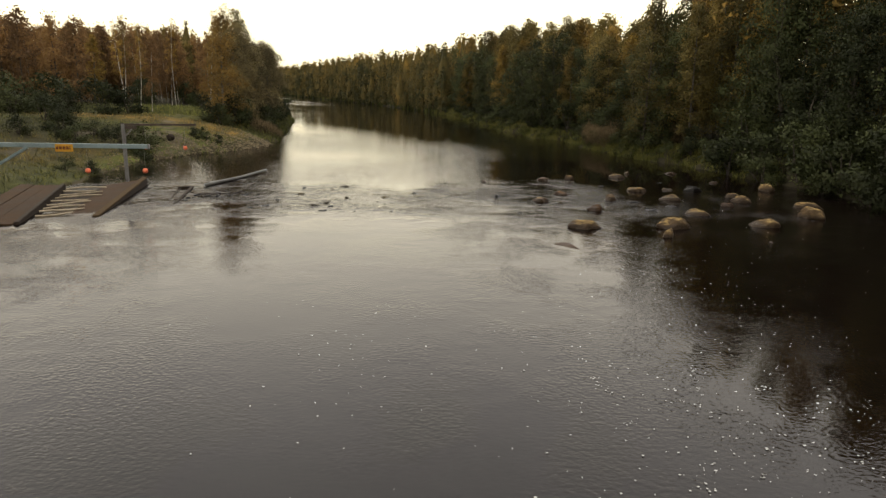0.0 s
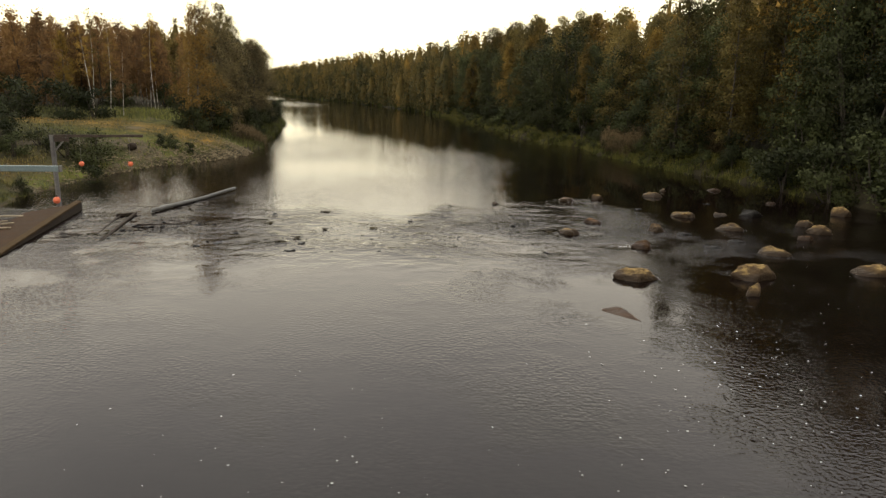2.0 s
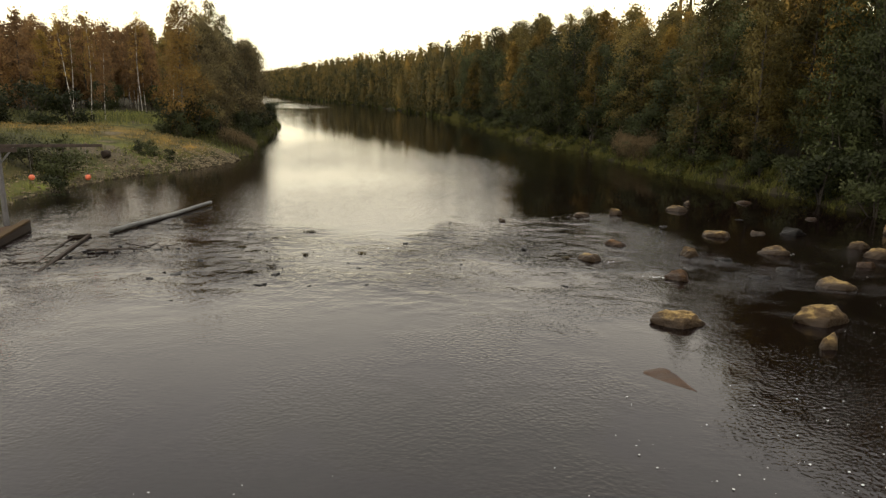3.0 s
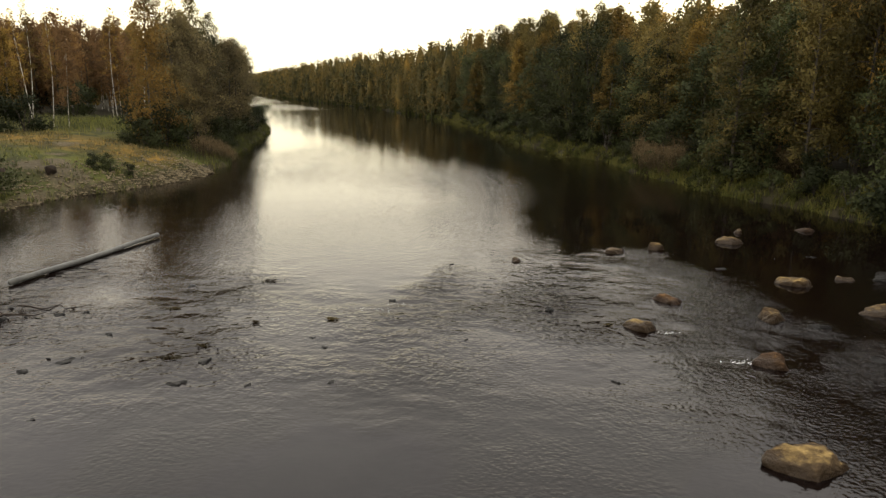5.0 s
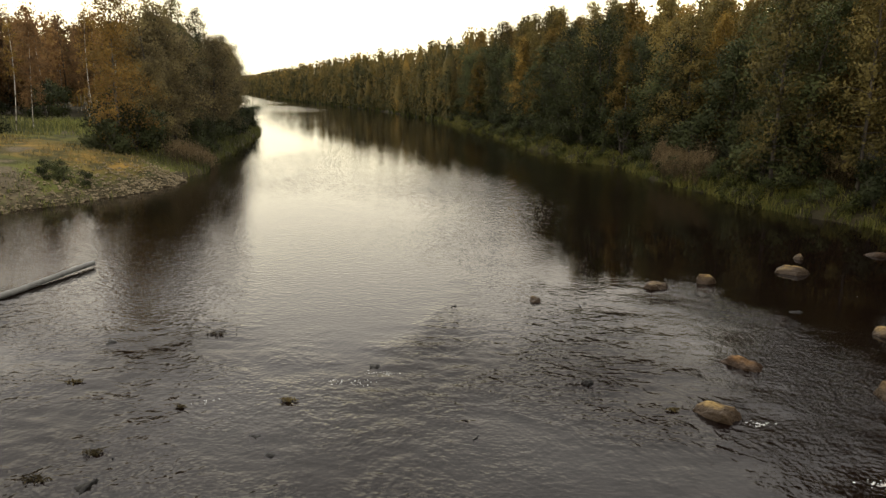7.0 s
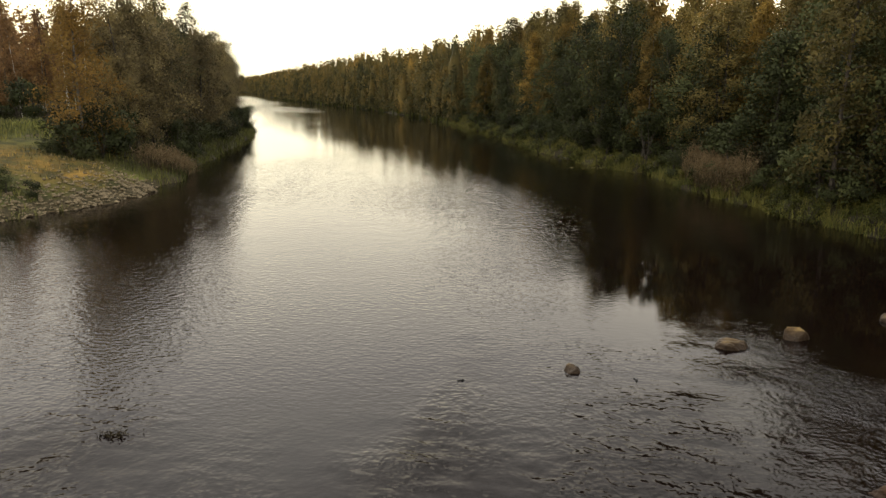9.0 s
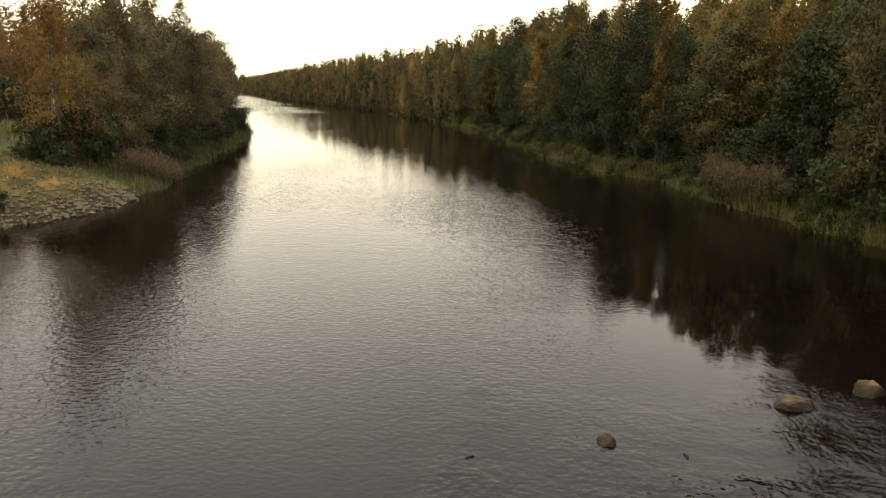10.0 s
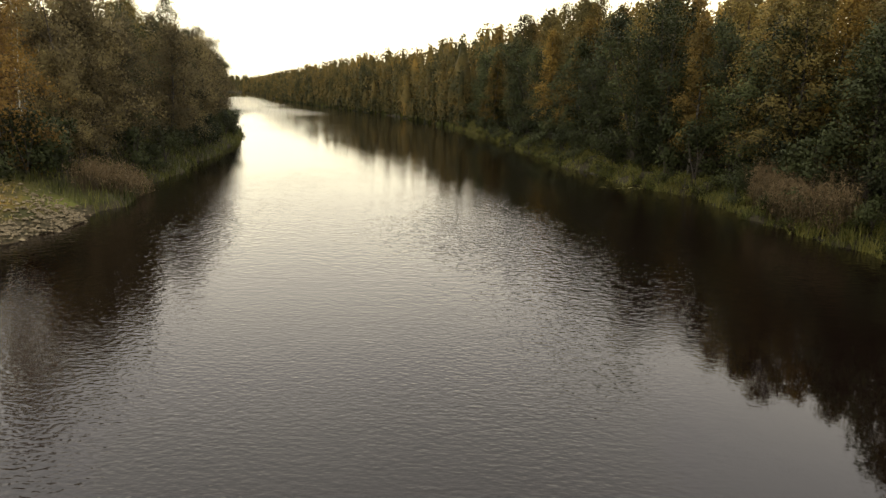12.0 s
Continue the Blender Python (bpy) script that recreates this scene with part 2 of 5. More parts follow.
broken = maths(gt, "ADD", maths(gt, "MULTIPLY", grain(gt, drift.outputs[0], 4.4, 2.0, 0.55), 0.066), maths(gt, "MULTIPLY", grain(gt, drift.outputs[0], 9.0, 1.0), 0.035))
broken = maths(gt, "MULTIPLY", broken, maths(gt, "MULTIPLY", maths(gt, "MULTIPLY", patchy, span(gt, sep.outputs["X"], 2.5, 6, 1.0, 0.8)), span(gt, sep.outputs["X"], -8, -4, 0.7, 0.95)))
breeze = gt.nodes.new("ShaderNodeAttribute")
breeze.attribute_name = "breeze"
small = maths(gt, "ADD", small, maths(gt, "MULTIPLY", maths(gt, "MULTIPLY", grain(gt, pos, 1.6, 2.0), 0.08), breeze.outputs["Fac"]))
chop = maths(gt, "MULTIPLY", maths(gt, "MULTIPLY", grain(gt, drift.outputs[0], 13.0, 2.0), 0.07), maths(gt, "MULTIPLY", patchy, span(gt, sep.outputs["X"], 2.5, 5)))
broken = maths(gt, "ADD", broken, chop)
height = maths(gt, "ADD", small, maths(gt, "MULTIPLY", broken, rapid.outputs["Fac"]))
wb = node(gt, "ShaderNodeBump", Strength=1.0, Distance=1.0)
gt.links.new(height, wb.inputs["Height"])
fres = node(gt, "ShaderNodeFresnel", IOR=1.333)
gloss = gt.nodes.new("ShaderNodeBsdfGlossy")
gt.links.new(maths(gt, "ADD", span(gt, sep.outputs["Y"], 40, 85, 0.025, 0.04), maths(gt, "MULTIPLY", maths(gt, "MAXIMUM", rapid.outputs["Fac"], maths(gt, "MULTIPLY", slick.outputs["Fac"], 0.45)), 0.05)), gloss.inputs["Roughness"])
gloss.inputs["Color"].default_value = (1, 1, 1, 1)
murk = node(gt, "ShaderNodeBsdfDiffuse", Color=(0.0058, 0.0031, 0.0026, 1))
clear = node(gt, "ShaderNodeBsdfTransparent", Color=(0.12, 0.09, 0.063, 1))
wf = node(gt, "ShaderNodeBump", Strength=0.85, Distance=1.0)
gt.links.new(height, wf.inputs["Height"])
gt.links.new(wf.outputs[0], fres.inputs["Normal"])
gt.links.new(wb.outputs[0], gloss.inputs["Normal"])
body = node(gt, "ShaderNodeMixShader", Fac=0.45)
gt.links.new(murk.outputs[0], body.inputs[1])
gt.links.new(clear.outputs[0], body.inputs[2])
surf = gt.nodes.new("ShaderNodeMixShader")
gt.links.new(maths(gt, "MULTIPLY", fres.outputs[0], span(gt, rapid.outputs["Fac"], 0.0, 0.9, 1.0, 0.63)), surf.inputs[0])
gt.links.new(body.outputs[0], surf.inputs[1])
gt.links.new(gloss.outputs[0], surf.inputs[2])
gt.links.new(surf.outputs[0], gt.nodes["Material Output"].inputs["Surface"])


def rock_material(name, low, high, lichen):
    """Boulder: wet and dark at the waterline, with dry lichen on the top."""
    m, t, bsdf = material(name, 0.8, 0.15)
    vec = place(t)
    n1, n2 = grain(t, vec, 3.0), grain(t, vec, 22.0)
    s = t.nodes.new("ShaderNodeSeparateXYZ")
    t.links.new(vec, s.inputs[0])
    up = t.nodes.new("ShaderNodeSeparateXYZ")
    t.links.new(t.nodes.new("ShaderNodeNewGeometry").outputs["Normal"], up.inputs[0])
    stone = ramp(t, maths(t, "ADD", maths(t, "MULTIPLY", n1, 0.65), maths(t, "MULTIPLY", n2, 0.35)), [(0.36, low), (0.5, tuple(0.5 * (p + q) for p, q in zip(low, high))), (0.64, high)])
    stone = mixcol(t, span(t, grain(t, vec, 34.0, 2.0), 0.6, 0.72, 0.0, 0.45), stone, tuple(c * 0.35 for c in low))
    crust = maths(t, "ADD", up.outputs["Z"], maths(t, "MULTIPLY", maths(t, "SUBTRACT", n1, 0.5), 1.3))
    stone = mixcol(t, maths(t, "MULTIPLY", span(t, crust, 0.74, 1.1), 0.85), stone, mixcol(t, span(t, grain(t, vec, 9.0), 0.35, 0.65), tuple(c * 0.6 for c in lichen), tuple(c * 1.25 for c in lichen)))
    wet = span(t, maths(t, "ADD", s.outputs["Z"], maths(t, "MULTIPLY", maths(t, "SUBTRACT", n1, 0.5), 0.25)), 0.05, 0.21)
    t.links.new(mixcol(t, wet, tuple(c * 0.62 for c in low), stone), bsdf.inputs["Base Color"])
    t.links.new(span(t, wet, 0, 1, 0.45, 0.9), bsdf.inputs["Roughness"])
    bump(t, bsdf, maths(t, "ADD", n1, maths(t, "MULTIPLY", n2, 0.4)), 0.05)
    return m


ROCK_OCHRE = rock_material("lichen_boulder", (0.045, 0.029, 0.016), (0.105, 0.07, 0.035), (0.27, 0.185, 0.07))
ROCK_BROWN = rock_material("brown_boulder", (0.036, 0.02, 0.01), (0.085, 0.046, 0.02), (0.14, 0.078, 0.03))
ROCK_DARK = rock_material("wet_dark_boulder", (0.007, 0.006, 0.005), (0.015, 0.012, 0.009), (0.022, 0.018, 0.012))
SILT_STONE = plain_material("silty_stone", (0.032, 0.02, 0.013), (0.078, 0.046, 0.028), 5.0, 0.6, 0.02)
SHORE_STONE = plain_material("shore_stone", (0.065, 0.05, 0.028), (0.22, 0.175, 0.105), 2.5, 0.9, 0.02)
STEEL = plain_material("galvanised_steel", (0.13, 0.17, 0.18), (0.22, 0.275, 0.285), 3.0, 0.5, 0.001, metal=0.35)
STEEL_OLD = plain_material("weathered_steel", (0.09, 0.085, 0.085), (0.19, 0.18, 0.175), 3.0, 0.6, 0.002, metal=0.2)
RUST = plain_material("rusty_steel", (0.03, 0.022, 0.018), (0.08, 0.058, 0.046), 5.0, 0.8, 0.002)
ORANGE = plain_material("orange_float", (0.55, 0.09, 0.035), (0.75, 0.2, 0.1), 6.0, 0.45, 0.001)
YELLOW = plain_material("yellow_enamel", (0.36, 0.17, 0.012), (0.48, 0.25, 0.02), 5.0, 0.5, 0.0005)
INK = plain_material("dark_print", (0.08, 0.02, 0.01), (0.14, 0.04, 0.02), 9.0, 0.6, 0.0)
CORD = plain_material("grey_cord", (0.16, 0.15, 0.13), (0.28, 0.26, 0.23), 30.0, 0.9, 0.001)
KERB = plain_material("ochre_timber", (0.035, 0.022, 0.011), (0.078, 0.051, 0.024), 2.5, 0.85, 0.006, (1, 8, 8), spec=0.08)
SLAT = plain_material("bleached_pole", (0.16, 0.125, 0.08), (0.4, 0.33, 0.24), 4.0, 0.8, 0.004)
CONCRETE = plain_material("wet_brown_timber", (0.026, 0.016, 0.009), (0.06, 0.037, 0.022), 1.2, 0.8, 0.006, spec=0.08)
PIPE = plain_material("grey_log", (0.07, 0.069, 0.064), (0.15, 0.147, 0.135), 2.0, 0.6, 0.003, (1, 1, 0.3))
DRIFT = plain_material("wet_driftwood", (0.013, 0.01, 0.008), (0.045, 0.034, 0.026), 4.0, 0.75, 0.006, spec=0.08)
WEED = leaf_material("water_weed", (0.018, 0.014, 0.007), (0.05, 0.038, 0.016), (0.13, 0.1, 0.04), 0.2)
FOAM = plain_material("foam", (0.36, 0.35, 0.33), (0.56, 0.55, 0.52), 20.0, 0.7, 0.002)
LILY = leaf_material("floating_leaves", (0.1, 0.1, 0.03), (0.2, 0.18, 0.06), (0.34, 0.3, 0.12), 0.2)


# ---- the river's course: where the water meets the two banks ----
LEFT_Y = [-80, 10, 18, 24, 27, 30, 33, 36.5, 38.5, 41, 43.7, 45.5, 47.5, 50, 55, 59, 70, 80, 90, 113, 175, 290, 588, 625, 690, 2600]
LEFT_X = [-14, -14.2, -14.8, -15.3, -15.6, -16.1, -16.6, -16.3, -15.6, -14.8, -13.8, -13.2, -13.8, -14.1, -15.5, -16.3, -18.7, -21, -24.5, -34.5, -66, -124, -258, -420, -900, -6000]
RIGHT_Y = [-80, 10, 20, 25, 29.5, 33, 38.5, 43, 47, 51.7, 56.4, 60.6, 67.4, 80, 95, 111, 144, 174, 237, 354, 565, 625, 690, 2600]
RIGHT_X = [18, 17.5, 17, 16.6, 16, 14.9, 13, 11, 9.4, 8.8, 7.8, 5.9, 3.6, 1.3, -1.8, -6, -17.7, -31.8, -62, -110, -194, -225, -640, -5000]


def wobble(y, seed):
    return 0.22 * np.sin(1.9 * y + seed) + 0.15 * np.sin(4.3 * y + 2 * seed) + 0.3 * np.sin(0.71 * y + 3 * seed)


def left(y):
    return np.interp(y, LEFT_Y, LEFT_X) + 0.6 * wobble(np.asarray(y, float), 1.0)


def right(y):
    return np.interp(y, RIGHT_Y, RIGHT_X) + 0.8 * wobble(np.asarray(y, float), 2.0)


def hills(x, y):
    return 0.5 * np.sin(0.31 * x + 1.3 * np.sin(0.17 * y)) * np.sin(0.27 * y + 0.6) + 0.3 * np.sin(0.9 * x + 0.4) * np.sin(0.8 * y + 0.11 * x) + 0.2 * np.sin(2.1 * x + 0.5 * y) * np.sin(1.9 * y)


def land(x, y):
    """Height of the ground."""
    x, y = np.asarray(x, float), np.asarray(y, float)
    dl, dr = left(y) - x, x - right(y)
    inside = np.minimum(-dl, -dr)
    shallow = np.exp(-(((y - 25) / 7) ** 2))
    bed_z = -(0.95 - 0.5 * shallow) * (1 - np.exp(-np.maximum(inside, 0) / 1.6)) + 0.1 * hills(2 * x, 2 * y)
    lz = 1.9 * (1 - np.exp(-np.maximum(dl, 0) / np.interp(y, [31, 37], [7.0, 3.6]))) + 0.16 * hills(x, y) * np.clip(dl / 2, 0, 1)
    rz = 1.2 * (1 - np.exp(-np.maximum(dr, 0) / 2.6)) + 0.2 * hills(x, y) * np.clip(dr / 2, 0, 1)
    return np.where(dl > 0, lz, np.where(dr > 0, rz, np.minimum(bed_z, -0.02)))


TRACK_Y, TRACK_X = [16, 28, 34, 41, 46, 50, 56, 64], [-19, -20, -21.5, -18.3, -20.3, -21, -24.5, -31]


def blob(x, y, cx, cy, rx, ry):
    return np.exp(-(((x - cx) / rx) ** 2) - ((y - cy) / ry) ** 2)


def dry_at(x, y):
    """How far the meadow has turned to straw."""
    mottle = 0.5 + 0.5 * np.sin(1.7 * x + 0.9 * np.sin(1.1 * y)) * np.sin(1.3 * y + 0.7 * x)
    band = np.maximum.reduce([blob(x, y, -19.5, 45.2, 4.5, 2.4), blob(x, y, -25, 45.5, 4.5, 2.6), blob(x, y, -16, 44.8, 1.6, 1.7), 0.7 * blob(x, y, -22.8, 48.6, 2.6, 2.0), 0.5 * blob(x, y, -20, 31, 3, 4)])
    return np.clip(band * (0.7 + 0.5 * mottle) + 0.06 * mottle, 0, 1)


def lush_at(x, y):
    """Where the meadow's grass is bright and green."""
    dl = left(y) - x
    edge = np.exp(-(((dl - 0.7) / 0.6) ** 2)) * ((y > 29) & (y < 42)) * (0.6 + 0.4 * np.sin(2.1 * y))
    return np.clip(np.maximum.reduce([blob(x, y, -21.8, 52.8, 2.4, 2.0), blob(x, y, -25, 57, 3, 3), edge, 0.3 * blob(x, y, -17, 26.3, 2, 3), 0.8 * blob(x, y, -14.6, 47.6, 0.9, 0.9), 0.75 * blob(x, y, -18.2, 41.2, 3.0, 1.3), 0.7 * blob(x, y, -21.5, 49.5, 3.0, 1.2)]), 0, 1)


def mesh_of(name, verts, faces, mat, smooth=False):
    me = bpy.data.meshes.new(name)
    me.from_pydata([tuple(v) for v in np.asarray(verts).tolist()], [], faces if isinstance(faces, list) else faces.tolist())
    me.materials.append(mat)
    if smooth:
        me.polygons.foreach_set("use_smooth", [True] * len(me.polygons))
    return me


def grid_faces(rows, cols):
    r, c = np.meshgrid(np.arange(rows - 1), np.arange(cols - 1), indexing="ij")
    a = (r * cols + c).ravel()
    return np.stack([a, a + 1, a + cols + 1, a + cols], 1)


def bell(v, a, b, soft):
    return 1 / (1 + np.exp(np.clip(-(v - a) / soft, -60, 60))) / (1 + np.exp(np.clip((v - b) / soft, -60, 60)))


OFFS = np.array([0, 0.3, 0.6, 1, 1.5, 2, 2.7, 3.5, 4.5, 6, 8, 10, 13, 16, 20, 25, 32, 45, 70, 120, 250, 600, 1600])
ys = np.concatenate([np.arange(-80, 14, 2), np.arange(14, 72, 0.4), np.arange(72, 120, 1.5), np.geomspace(120, 2600, 60)])
cols = []
for y in ys:
    l, r = float(left(y)), float(right(y))
    cols.append(np.concatenate([l - OFFS[::-1], l + (r - l) * np.linspace(0, 1, 42)[1:-1], r + OFFS]))
gx = np.array(cols)
gy = np.repeat(ys[:, None], gx.shape[1], 1)
gz = land(gx, gy)
me = mesh_of("ground", np.stack([gx, gy, gz], -1).reshape(-1, 3), grid_faces(*gx.shape), GROUND, True)
dl, dr = left(gy) - gx, gx - right(gy)
shore_v = np.where(dl > -1, np.exp(-(np.maximum(dl, 0) / (0.35 + 0.8 * np.exp(-(((gy - 43) / 5) ** 2)))) ** 2), 0 * dr)
# a trodden sandy track over the meadow, down to the slip
track_x = np.interp(gy, TRACK_Y, TRACK_X)
track_v = np.clip(0.75 * np.exp(-((gx - track_x) / 0.7) ** 2) * ((gy > 14) & (gy < 66)) + 0.85 * blob(gx, gy, -17.0, 39.8, 1.5, 1.5) + 0.7 * blob(gx, gy, -16.6, 36.5, 0.8, 2.0) + 0.8 * blob(gx, gy, -16.8, 29.5, 0.9, 1.2) + 0.8 * blob(gx, gy, -22.8, 36.5, 1.5, 0.8), 0, 1)
litter_v = np.clip(np.where(dr > -1.6, 1.0, 0.0) + 0.6 * bell(gy, -90, 40, 1.5) * bell(dl, 1.4, 400 + 0 * dl, 0.5) + bell(gy, 49, 4000, 0.6) * bell(dl, -0.2, 7 + 0 * dl, 1.0) + 1 / (1 + np.exp(-(gy - np.interp(gx, [-70, -24], [48, 65])) / 1.5)) * (dl > 0), 0, 1)
for label, vals in (("shore", shore_v), ("track", track_v), ("litter", litter_v), ("dry", dry_at(gx, gy)), ("lush", lush_at(gx, gy))):
    me.attributes.new(label, "FLOAT", "POINT").data.foreach_set("value", vals.ravel().astype(np.float32))
ground = tagged(new("ground", me), "grassy river banks with gravel shore and a brown stream bed", "ground", kind="structure")

# water: one sheet; real waves where it breaks over the shallow sill
ys = np.concatenate([np.arange(-80, 14, 2.0), np.arange(14, 19.6, 0.3), np.arange(19.6, 28.6, 0.075), np.arange(28.6, 31.6, 0.12), np.arange(31.6, 36, 0.3), np.arange(36, 120, 1.0), np.geomspace(120, 1200, 90)])
cols = []
for y in ys:
    l, r = float(left(y)) - 0.6, float(right(y)) + 0.6
    cols.append(np.linspace(l, r, 300))
wx = np.array(cols)
wy = np.repeat(ys[:, None], wx.shape[1], 1)


sill = 26.5 + np.interp(wx, [-9, -5, 1, 3], [0, 0.9, 0.9, 0]) + 1.2 * np.sin(0.5 * wx) + 0.8 * np.sin(1.3 * wx + 1) + np.clip(wx - 3, 0, 4) * 0.4 + 3.2 * np.exp(-(((wx - 4) / 2.0) ** 2)) + 2.2 * np.exp(-(((wx + 0.3) / 0.6) ** 2))
rapid_v = bell(wy, 20.6, sill, 0.7) * np.interp(wx, [1, 4, 9], [1.0, 0.6, 0.5]) * (0.6 + 0.4 * np.sin(0.9 * wx + 0.7 * wy) * np.sin(0.6 * wx - 0.5 * wy)) + 0.3 * bell(wy, 14, 22, 1.0) * np.clip((wx - 5) / 5, 0, 1) + 0.22 * bell(wy, 14.5, 21.5, 0.8) * np.clip((-4 - wx) / 3, 0, 1)
rapid_v *= np.interp(wy, [19.5, 21.5, 24, 26.5], [0.4, 0.6, 1.0, 1.3])
wz = np.zeros_like(wx)
for at in zip(*np.nonzero((wy > 19.6) & (wy < 31.5) & (rapid_v > 0.02))):
    x, y = wx[at], wy[at]
    bent = 0.5 * noise.noise(Vector((0.6 * x, 0.6 * y, 3)))
    low, mid, top = (noise.noise(Vector((k * 0.8 * x + bent, k * y + bent, k))) for k in (1.8, 3.6, 6.4))
    wz[at] = (1.0 if x < 3 else 0.35) * (0.016 * low + 0.03 * (0.3 - abs(mid)) + 0.016 * top)
wz *= rapid_v
mirror = np.interp(wy, [27, 31, 36, 42, 50, 60, 80, 120], [1.2, 1.3, 0.9, 1.9, 2.2, 0.6, -2.5, -11]) + 0.3 * np.sin(0.9 * wy) + 0.2 * np.sin(2.3 * wy + 1)
calm_v = np.clip(bell(wx, mirror, 60, 0.7) * (0.975 * bell(wy, 28.3, 39.0, 0.8) + 0.45 * bell(wy, 39.0, 400, 1.5)) - 0.6 * rapid_v + 0.7 * bell(wx, -30, np.interp(wy, [24, 28, 40, 46], [-13.5, -12.0, -12.0, -12.0]), 0.8) * bell(wy, 25.2, 50, 0.8), 0, 0.965)
slick_v = np.clip(0.62 * bell(wy, -90, 18, 1.0) * bell(wx, 4.5, 40, 1.0) + 0.9 * bell(wy, 19, 29.0, 0.8) * bell(wx, 3.5, 40, 0.8) + 0.85 * bell(wy, -90, 20.5, 1.5) * bell(wx, -30, 1.2, 1.6) + 0.75 * rapid_v, 0, 0.9)
me = mesh_of("water", np.stack([wx, wy, wz], -1).reshape(-1, 3), grid_faces(*wx.shape), WATER, True)
across = (wx - left(wy)) / (right(wy) - left(wy))
breeze_v = bell(wy, 141, 176, 2.5) * bell(across, -0.2, 0.72, 0.05) + 0.8 * bell(wy, 190, 330, 4.0) * bell(across, -0.2, 0.8, 0.05)
for label, vals in (("rapid", np.clip(rapid_v, 0, 1)), ("calm", calm_v), ("slick", slick_v), ("breeze", breeze_v)):
    me.attributes.new(label, "FLOAT", "POINT").data.foreach_set("value", vals.ravel().astype(np.float32))
water = tagged(new("water", me), "dark brown river water reflecting the pale evening sky", "river", kind="structure")


# ---- helpers for things ----
def thing(name, at, label, category, group=""):
    root = new(name)
    root.empty_display_size = 0.2
    root.matrix_world = Matrix.Translation(at)
    return tagged(root, label, category, group)


def hang(ob, parent):
    """Parents ob, whose mesh lies in the parent's own space."""
    ob.parent = parent
    return ob


def part(name, bm, mat, parent, label="", smooth=False):
    me = bpy.data.meshes.new(name)
    bm.to_mesh(me)
    bm.free()
    me.materials.append(mat)
    if smooth:
        me.polygons.foreach_set("use_smooth", [True] * len(me.polygons))
    ob = hang(new(name, me), parent)
    return tagged(ob, label) if label else ob


def beam(a, b, w, h, bev=0.01):
    """A bevelled bar from a to b, w wide and h high."""
    a, b = Vector(a), Vector(b)
    bm = bmesh.new()
    bmesh.ops.create_cube(bm, size=1.0)
    bmesh.ops.scale(bm, vec=(w, h, (b - a).length), verts=bm.verts)
    if bev:
        bmesh.ops.bevel(bm, geom=bm.edges[:], offset=bev, segments=2, affect="EDGES")
    z = (b - a).normalized()
    x = Vector((0, 0, 1)).cross(z)
    x = x.normalized() if x.length > 1e-3 else Vector((1, 0, 0))
    m = Matrix((x, z.cross(x), z)).transposed().to_4x4()
    bmesh.ops.transform(bm, matrix=Matrix.Translation((a + b) / 2) @ m, verts=bm.verts)
    return bm


class Soup:
    """Tubes and leaves gathered into one mesh."""

    def __init__(self):
        self.v, self.f, self.n, self.facing = [], [], 0, []

    def add(self, verts, faces):
        self.v.append(np.asarray(verts, float))
        self.f += (np.asarray(faces) + self.n).tolist()
        self.n += len(verts)

    def tube(self, pts, radii, sides=5):
        pts = np.asarray(pts, float)
        d = np.gradient(pts, axis=0)
        d /= np.linalg.norm(d, axis=1, keepdims=True) + 1e-9
        ref = np.where(np.abs(d[:, 2:]) > 0.9, [[1.0, 0, 0]], [[0, 0, 1.0]])
        u = np.cross(d, ref)
        u /= np.linalg.norm(u, axis=1, keepdims=True)
        w = np.cross(d, u)
        a = np.arange(sides) * 2 * np.pi / sides
        ring = pts[:, None] + np.asarray(radii)[:, None, None] * (np.cos(a)[None, :, None] * u[:, None] + np.sin(a)[None, :, None] * w[:, None])
        i, j = np.meshgrid(np.arange(len(pts) - 1), np.arange(sides), indexing="ij")
        i, j = i.ravel(), j.ravel()
        k = (j + 1) % sides
        self.add(ring.reshape(-1, 3), np.stack([i * sides + j, i * sides + k, (i + 1) * sides + k, (i + 1) * sides + j], 1))

    def leaves(self, rng, c, length, width, hangs=0.5, corners=4, facing=None):
        """Leaves at c. facing: the way each one is turned to the light, so that a spray is shaded as one soft mass."""
        n = len(c)
        a = rng.normal(size=(n, 3))
        a[:, 2] -= hangs
        a /= np.linalg.norm(a, axis=1, keepdims=True)
        b = np.cross(a, rng.normal(size=(n, 3)))
        b /= np.linalg.norm(b, axis=1, keepdims=True) + 1e-9
        up = np.cross(a, b)
        s = rng.uniform(0.65, 1.3, (n, 1))
        l, w = length * s / 2, width * s / 2
        if corners == 3:
            leaf = np.stack([c - a * l - b * w, c - a * l * 0.7 + b * w, c + a * l], 1)
        else:
            leaf = np.stack([c - a * l, c + b * w + up * w * 0.35, c + a * l, c - b * w + up * w * 0.35], 1)
        if facing is not None:
            facing = facing / (np.linalg.norm(facing, axis=1, keepdims=True) + 1e-9)
            away = (np.cross(leaf[:, 1] - leaf[:, 0], leaf[:, 2] - leaf[:, 0]) * facing).sum(1) < 0
            leaf[away] = leaf[away][:, ::-1]
            self.facing.append(np.repeat(facing, corners, 0))
        self.add(leaf.reshape(-1, 3), np.arange(corners * n).reshape(n, corners))

    def mesh(self, name, mat, smooth=False):
        me = mesh_of(name, np.concatenate(self.v), self.f, mat, smooth or bool(self.facing))
        if self.facing:
            me.normals_split_custom_set_from_vertices(np.concatenate(self.facing).tolist())
        return me


